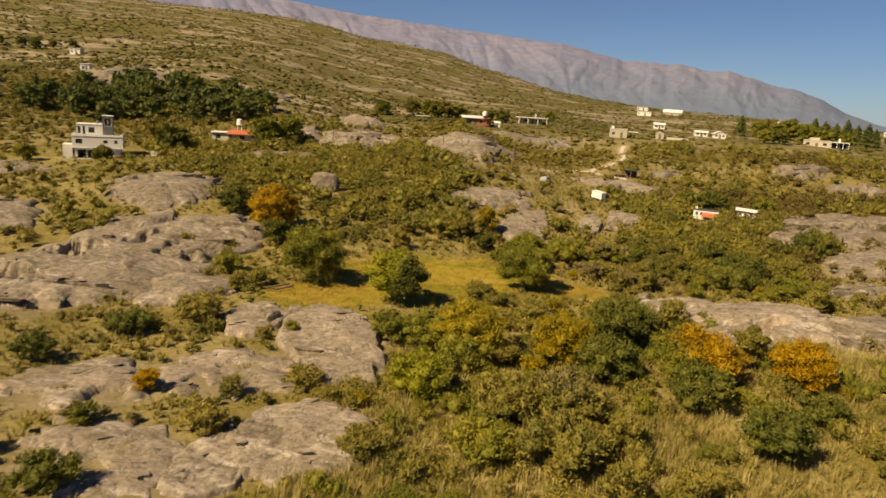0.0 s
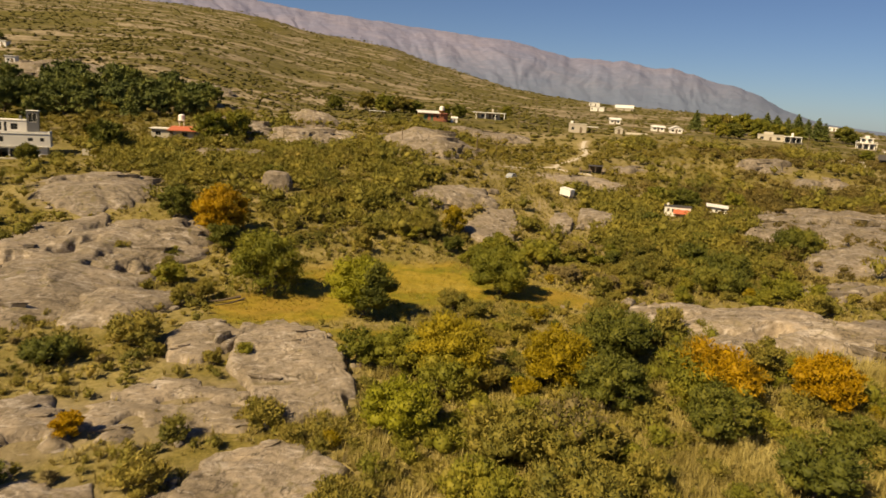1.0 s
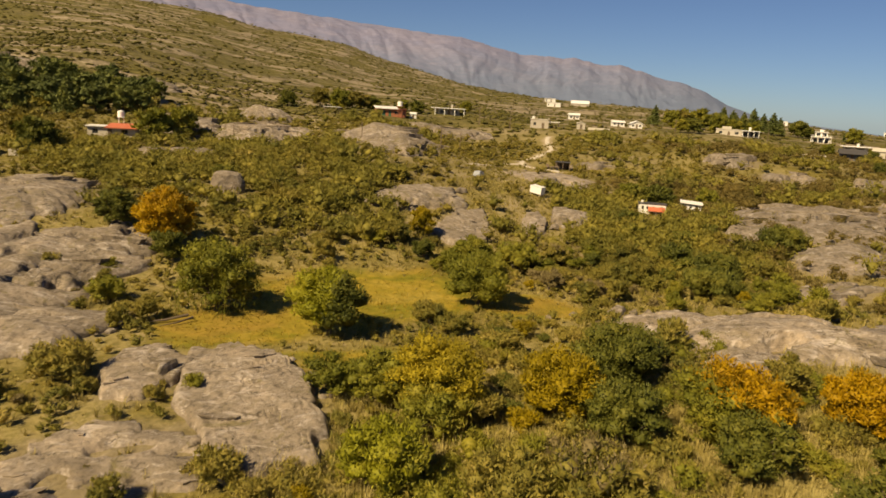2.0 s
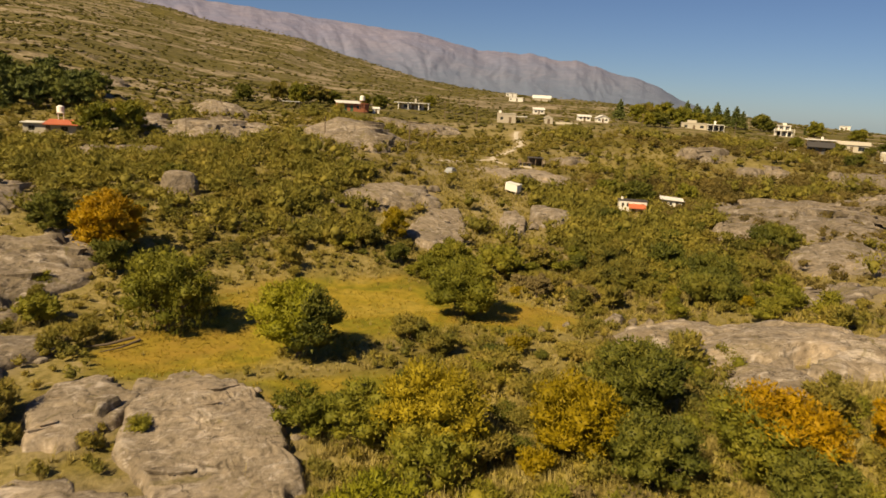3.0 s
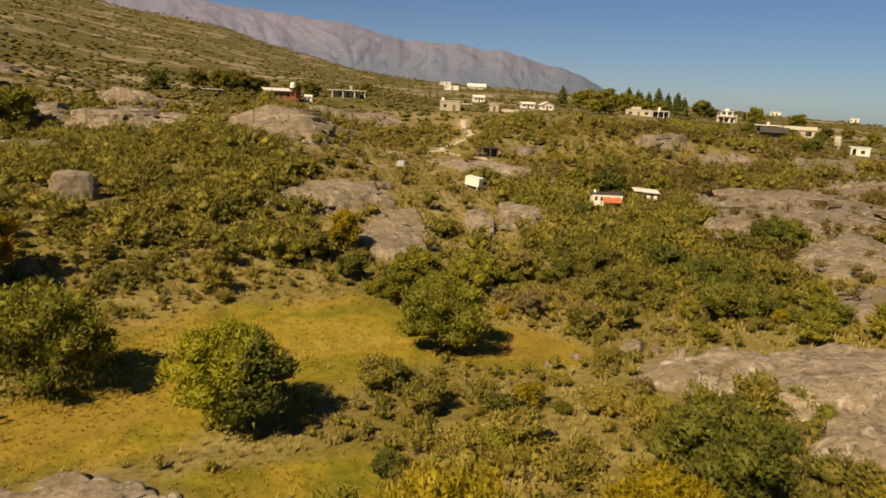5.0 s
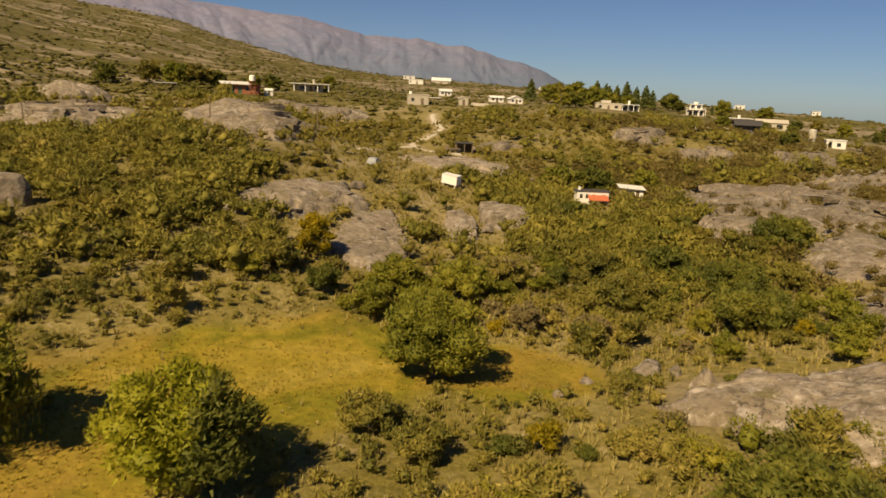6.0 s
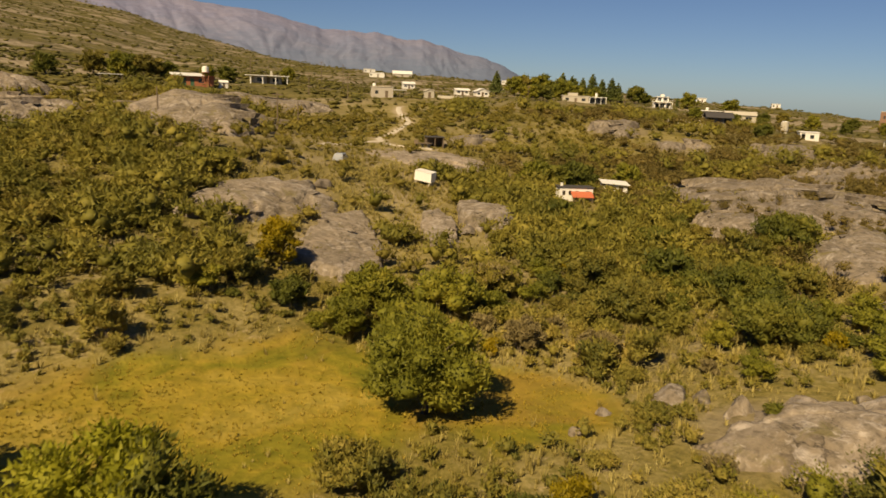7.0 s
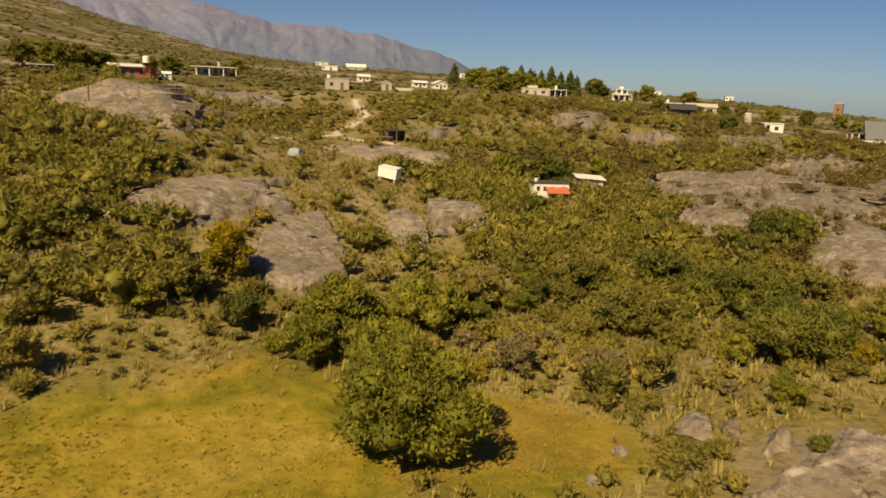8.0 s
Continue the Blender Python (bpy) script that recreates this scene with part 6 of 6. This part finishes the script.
# ---- hilltop houses ----
for label, x, y, turn, w, d, height, rise, along in (("white gabled house on the far hilltop", 165, 532, -20, 13, 9, 2.6, 2.0, "x"), ("white gabled house half hidden by scrub", 117, 306, -12, 5.0, 5, 2.0, 1.1, "y"),
                                                     ("low white house on the hilltop", 110, 309, -10, 5.2, 4, 1.9, 0.6, "x"), ("small white house on the far hilltop", 104, 352, -10, 5.0, 4.5, 2.2, 0.8, "x")):
    h = building("house", label, x, y, turn)
    block(h, -w / 2, 0, 0.2, w, d, height, GREY_WALL if w > 10 else WHITE_WALL, front=[(0.5, 1.5, 0.8, 1.6, "w"), (w - 1.6, w - 0.6, 0.8, 1.6, "w"), (w / 2 - 0.45, w / 2 + 0.45, 0, 1.8, "d")])
    pitched_roof(h, -w / 2, 0, height + 0.22, w, d, rise, WHITE_ROOF, 0.4, along)
    gable(h, -w / 2, 0, height + 0.21, w, d, rise, GREY_WALL if w > 10 else WHITE_WALL, along)
h = building("house", "long cream house with a shaded veranda", 162, 304.5, -27)
h.scale = (0.95, 0.95, 0.9)
block(h, -9, 0, 0.2, 11, 7, 2.9, CREAM_WALL, front=[(1.2, 2.6, 0.9, 2.1, "w"), (5, 6, 0, 2.1, "d"), (8, 9.6, 0.9, 2.1, "w")])
flat_roof(h, -9, 0, 3.12, 11, 7, CREAM_WALL, 0.2, 0.3)
block(h, 2.0, 0.6, 0.2, 7, 6.4, 2.7, CHARCOAL, front=[(0.5, 3, 0.1, 2.3, "w"), (3.8, 6.4, 0.1, 2.3, "w")])
flat_roof(h, 2.0, -1.2, 2.92, 7.4, 8.2, WHITE_ROOF, 0.1, 0.2)
posts(h, ((2.3, -1.0), (4.6, -1.0), (7, -1.0), (9.2, -1.0)), 0, 2.9, 0.2, WHITE_PAINT)
part("parapet", boxes((-6.5, -2.5, 2, 6, 3.42, 4.6)), CREAM_WALL, h)
part("chimney", boxes((5, 5.9, 3, 3.8, 3.12, 4.8)), WHITE_WALL, h)
h = building("house", "white two-storey house with railed balconies", 201, 303.5, -33, 0.2)
h.scale = (0.82, 0.82, 0.88)
block(h, -4.2, 0, 0.2, 8.4, 7, 2.8, WHITE_WALL, front=[(0.6, 2.6, 0, 2.2, "o"), (3.2, 5.2, 0.1, 2.3, "w"), (5.8, 7.8, 0, 2.2, "o")])
part("balcony_slab", boxes((-5, 5, -1.4, 7.2, 3.02, 3.24)), WHITE_WALL, h)
part("railing", boxes((-5, 5, -1.4, -1.32, 3.9, 4.0), *[(-5 + k * 1.0, -4.92 + k * 1.0, -1.4, -1.32, 3.24, 3.9) for k in range(11)]), WHITE_PAINT, h)
block(h, -3, 0.8, 3.26, 6, 5.6, 2.2, WHITE_WALL, front=[(0.5, 2.4, 0.2, 1.9, "w"), (3.4, 5.4, 0.2, 1.9, "w")])
flat_roof(h, -3, 0.8, 5.48, 6, 5.6, WHITE_WALL, 0.5, 0.22)
posts(h, ((-4.8, -1.2), (-1.6, -1.2), (1.6, -1.2), (4.8, -1.2)), 0, 3.0, 0.22, WHITE_PAINT)
part("stair_head", boxes((-1, 1, 3, 5, 5.72, 6.8)), WHITE_WALL, h)
h = building("house", "low house with a thin wide flat roof", 186, 262, -35)
block(h, -4, 0, 0.2, 8.5, 6, 2.5, GREY_WALL, front=[(0.8, 2.6, 0.5, 2.1, "w"), (4.5, 7, 0.1, 2.1, "w")])
flat_roof(h, -4.8, -1.5, 2.72, 10.2, 8.2, WHITE_ROOF, 0.2, 0.2)
part("chimney", cylinder(0.5, 2.95, 4.0, None, 12, (1, 3)), WHITE_WALL, h)
posts(h, ((-4.6, -1.4), (5.2, -1.4)), 0, 2.7, 0.2, WOOD)
h = building("house", "dark house with a black roof and deep porch", 156, 224, -35)
block(h, -3.6, 0, 0.2, 7.2, 5, 2.3, CHARCOAL, front=[(0.6, 2, 0.3, 2, "w"), (3.2, 4.1, 0, 2.0, "d"), (5, 6.6, 0.3, 2, "w")])
pitched_roof(h, -3.6, -1.0, 2.52, 7.2, 6, 1.3, DARK_ROOF, 0.4)
gable(h, -3.6, 0, 2.51, 7.2, 5, 0.9, CHARCOAL)
h = building("house", "beige house with a low pale roof", 188, 247, -38)
block(h, -5, 0, 0.2, 10, 6, 2.7, CREAM_WALL, front=[(0.8, 2.2, 0.9, 2, "w"), (4, 5, 0, 2.1, "d"), (6.6, 8.6, 0.6, 2.1, "w")])
pitched_roof(h, -5, 0, 2.92, 10, 6, 1.0, CREAM_WALL, 0.4)
gable(h, -5, 0, 2.91, 10, 6, 1.0, CREAM_WALL)
h = building("garden_wall", "long white retaining wall in front of houses", 136.5, 217, -32, 0.3, "wall")
part("wall", boxes((-4.4, 4.4, 0, 0.4, 0, 1.5)), CREAM_WALL, h)
part("coping", boxes((-4.5, 4.5, -0.05, 0.45, 1.5, 1.62)), WHITE_WALL, h)
part("terrace", boxes((-2, 7, 0.45, 4, -0.3, 0.6)), CREAM_WALL, h)
h = building("water_tank", "round pale masonry water tank", 166, 209, -30, 0.3, "water tank")
part("base", cylinder(0.9, 0, 1.0, 0.8, 18), CREAM_WALL, h)
part("tank", cylinder(1.05, 1.0, 3.5, 1.05, 24), CREAM_WALL, h)
part("lid", cylinder(1.1, 3.5, 3.7, 0.5, 24), WHITE_WALL, h)
h = building("house", "tiny white cottage with dark doorway", 162, 197, -38)
block(h, -2.4, 0, 0.2, 4.8, 3.6, 2.2, WHITE_WALL, front=[(0.5, 1.4, 0, 1.9, "o"), (2.6, 3.6, 0.6, 1.6, "w")])
flat_roof(h, -2.4, 0, 2.42, 4.8, 3.6, WHITE_ROOF, 0.2, 0.2)
h = building("tower", "square brick tower with a dark side", 283, 262, -62, 0.3, "tower")
h.scale = (0.75, 0.75, 1.05)
block(h, -2.2, 0, 0, 4.4, 4.4, 8.2, ORANGE_BRICK, front=[(1.6, 2.6, 5.5, 6.7, "w")])
flat_roof(h, -2.2, 0, 8.2, 4.4, 4.4, GREY_WALL, 0.1, 0.25)
h = building("house", "steep A-frame house with grey sheet roof and porch", 182.5, 185.5, 237)
h.scale = (0.76, 0.8, 0.92)
pitched_roof(h, -2.8, 0, 0.6, 5.6, 7.5, 5.2, ZINC, 0.35, "y", 0.18, "grey sheet roof")
gable(h, -2.7, 0.1, 0.55, 5.4, 7.3, 4.9, CHARCOAL, "y")
part("plinth", boxes((-3.3, 3.3, -0.4, 7.9, -0.4, 0.5)), WHITE_WALL, h)
part("porch_roof", boxes((-2.0, 2.4, -4.6, -0.1, 2.3, 2.45)), ZINC, h)
posts(h, ((-1.8, -4.4), (2.2, -4.4), (2.2, -2.2)), -0.3, 2.3, 0.25, WHITE_PAINT)
part("door", boxes((-0.5, 0.5, 0.02, 0.09, 0.5, 2.5)), WOOD, h)

# ---- huts of the valley ----
h = building("hut", "small white hut with an orange-red lean-to roof in thicket", 57.0, 149.6, -20, 0.2, "hut")
h.scale = (0.96, 0.72, 0.86)
block(h, -2.7, 0, 0.1, 5.4, 3.6, 2.5, WHITE_WALL, front=[(0.5, 1.0, 1.2, 2.0, "w"), (1.5, 2.0, 1.2, 2.0, "w"), (2.6, 3.1, 1.2, 2.0, "w"), (4.3, 4.9, 1.2, 2.0, "w")], frame_mat=WOOD)
flat_roof(h, -2.7, 0, 2.62, 5.4, 3.6, DARK_ROOF, 0.22, 0.12, "dark flat roof")
part("chimney", boxes((-2.3, -1.9, 1.6, 2.0, 2.75, 3.3)), WHITE_WALL, h)
bm = boxes((-0.9, 2.5, -2.3, -0.02, 1.62, 1.74))
for v in bm.verts:
    v.co.z += (v.co.y + 2.3) * 0.32 - 0.45
part("porch_roof", bm, RED_ROOF, h, "orange-red sloping porch roof")
posts(h, ((-0.7, -2.1), (0.8, -2.1), (2.3, -2.1)), -0.3, 1.22, 0.12, WOOD)
h = building("hut", "low white hut with a leaning flat white roof in thicket", 67.6, 154.2, -24, 0.0, "hut")
h.scale = (0.72, 0.62, 0.74)
part("footing", boxes((-3.1, 3.1, -0.3, 3.8, -1.4, 0.1)), GREY_WALL, h)
block(h, -2.8, 0, 0.1, 5.6, 3.6, 2.0, WHITE_WALL, front=[(0.7, 1.5, 0.9, 1.6, "w"), (2.3, 3.0, 0.9, 1.6, "w"), (3.9, 4.7, 0, 1.8, "d")])
bm = boxes((-3.2, 3.2, -0.8, 4.0, 2.34, 2.5))
for v in bm.verts:
    v.co.z += (v.co.y + 0.8) * 0.08 - v.co.x * 0.05
part("roof", bm, WHITE_ROOF, h)
part("gable", boxes((-2.8, 2.8, 3.4, 3.6, 2.1, 2.4)), WHITE_WALL, h)
h = building("container", "white box container standing on blocks in dry grass", 34.9, 156.6, -48, -0.3, "container")
h.matrix_basis = h.matrix_basis @ pose(0, 0, 0, 4, 7, 0)
h.scale = (0.68, 0.75, 0.78)
part("box", boxes((-2.0, 2.0, -1.05, 1.05, 0.45, 2.25)), WHITE_PAINT, h)
for k in range(13):
    part("rib", boxes((-1.9 + k * 0.31, -1.82 + k * 0.31, -1.09, -1.05, 0.5, 2.2)), WHITE_PAINT, h)
part("lid", boxes((-2.05, 2.05, -1.1, 1.1, 2.252, 2.32)), WHITE_ROOF, h)
for a in (-1.6, 1.6):
    part("block", boxes((a - 0.2, a + 0.2, -0.9, 0.9, -1.3, 0.45)), GREY_WALL, h)
h = building("shed", "dark open wooden shed beside the track", 50.8, 192, -15, 0.1, "shed")
part("roof", boxes((-1.9, 1.9, -1.4, 1.6, 2.1, 2.24)), DARK_ROOF, h)
posts(h, ((-1.7, -1.2), (1.7, -1.2), (-1.7, 1.4), (1.7, 1.4), (0, -1.2)), 0, 2.1, 0.16, WOOD)
part("back_wall", boxes((-1.7, 1.7, 1.3, 1.38, 0.2, 2.08)), WOOD, h)
part("side_wall", boxes((1.62, 1.7, -1.1, 1.3, 0.1, 2.08)), WOOD, h)
h = building("trailer", "dark flatbed farm trailer parked by the shed", 47.8, 190.5, 10, 0.0, "trailer")
part("bed", boxes((-1.6, 1.6, -0.8, 0.8, 0.7, 0.85)), WOOD, h)
part("headboard", boxes((-1.6, -1.5, -0.8, 0.8, 0.85, 1.5)), WOOD, h)
for a in (-0.8, 0.8):
    for b in (-0.85, 0.85):
        bm = cylinder(0.35, -0.1, 0.1, None, 16)
        bm.transform(Matrix.Translation((a, b, 0.35)) @ Matrix.Rotation(radians(90), 4, "X"))
        part("wheel", bm, RUBBER, h)

# ---- parked car ----
car = building("car", "pale grey hatchback parked in the scrub", 23.4, 161.5, 62, 0.0, "car")
car.scale = (0.92, 0.92, 0.92)
bm = bmesh.new()
prof = [(-2.0, 0.35), (2.0, 0.35), (2.0, 0.75), (1.2, 0.92), (0.7, 1.42), (-1.3, 1.46), (-1.95, 0.95)]
rows = [[bm.verts.new((px, s * (0.82 if pz < 1 else 0.66), pz)) for px, pz in prof] for s in (-1, 1)]
bm.faces.new(rows[0][::-1])
bm.faces.new(rows[1])
for i in range(7):
    bm.faces.new([rows[0][i], rows[0][(i + 1) % 7], rows[1][(i + 1) % 7], rows[1][i]])
bmesh.ops.recalc_face_normals(bm, faces=bm.faces)
bmesh.ops.bevel(bm, geom=bm.edges[:], offset=0.06, segments=2, affect="EDGES")
part("body", bm, CAR_PAINT, car)
for s in (-1, 1):
    bm = boxes((-1.2, 0.62, s * 0.755 - 0.012, s * 0.755 + 0.012, 1.0, 1.34))
    part("side_window", bm, GLASS, car)
    for px in (-1.25, 1.25):
        bm = cylinder(0.31, -0.1, 0.1, None, 18)
        bm.transform(Matrix.Translation((px, s * 0.78, 0.31)) @ Matrix.Rotation(radians(90), 4, "X"))
        wheel = part("wheel", bm, RUBBER, car)
        bm = cylinder(0.17, -0.11, 0.11, None, 12)
        bm.transform(Matrix.Translation((px, s * 0.79, 0.31)) @ Matrix.Rotation(radians(90), 4, "X"))
        part("rim", bm, ZINC, wheel)
bm = boxes((-0.02, 0.02, -0.6, 0.6, -0.24, 0.24))
bm.transform(Matrix.Translation((0.98, 0, 1.18)) @ Matrix.Rotation(radians(-45), 4, "Y"))
part("windscreen", bm, GLASS, car)


# ---- poles ----
def pole(x, y, height, arm=True):
    p = building("utility_pole", "dark wooden utility pole with a crossarm" if arm else "plain weathered wooden pole in scrub", x, y, -20, 0.5, "pole")
    part("post", cylinder(0.13, 0, height, 0.09, 10), WOOD, p)
    if arm:
        part("crossarm", boxes((-0.8, 0.8, -0.06, 0.06, height - 0.5, height - 0.36)), WOOD, p)
    return p


for x, y, height, arm in ((-1, 176, 5.5, False), (17, 177, 7.0, True), (-31, 190, 5, False), (52, 262, 7, True), (42, 268, 7, True), (96, 300, 7, True), (73, 285, 7, False), (122, 280, 6, True), (30, 300, 7, False), (58, 320, 8, True), (66, 320, 8, False), (150, 262, 6, False), (25, 200, 6, False)):
    pole(x, y, height, arm)
# far houses on the slopes
for x, y, w, turn in ((-232, 385, 4.5, 10), (-190, 360, 5, 0), (-140, 272, 3.2, 10), (240, 520, 6, -30), (290, 470, 5.5, -30), (330, 420, 6, -40), (365, 392, 5, -40), (130, 480, 9, -20), (150, 560, 8, -10)):
    h = building("house", "small pale house far up the slope", x, y, turn)
    block(h, -w / 2, 0, 0.2, w, 4, 2.8, WHITE_WALL, front=[(0.6, 1.5, 0.9, 2.0, "w"), (w / 2 + 0.2, w / 2 + 1.1, 0, 2.1, "d")])
    flat_roof(h, -w / 2, 0, 3.02, w, 4, WHITE_ROOF, 0.3, 0.2)
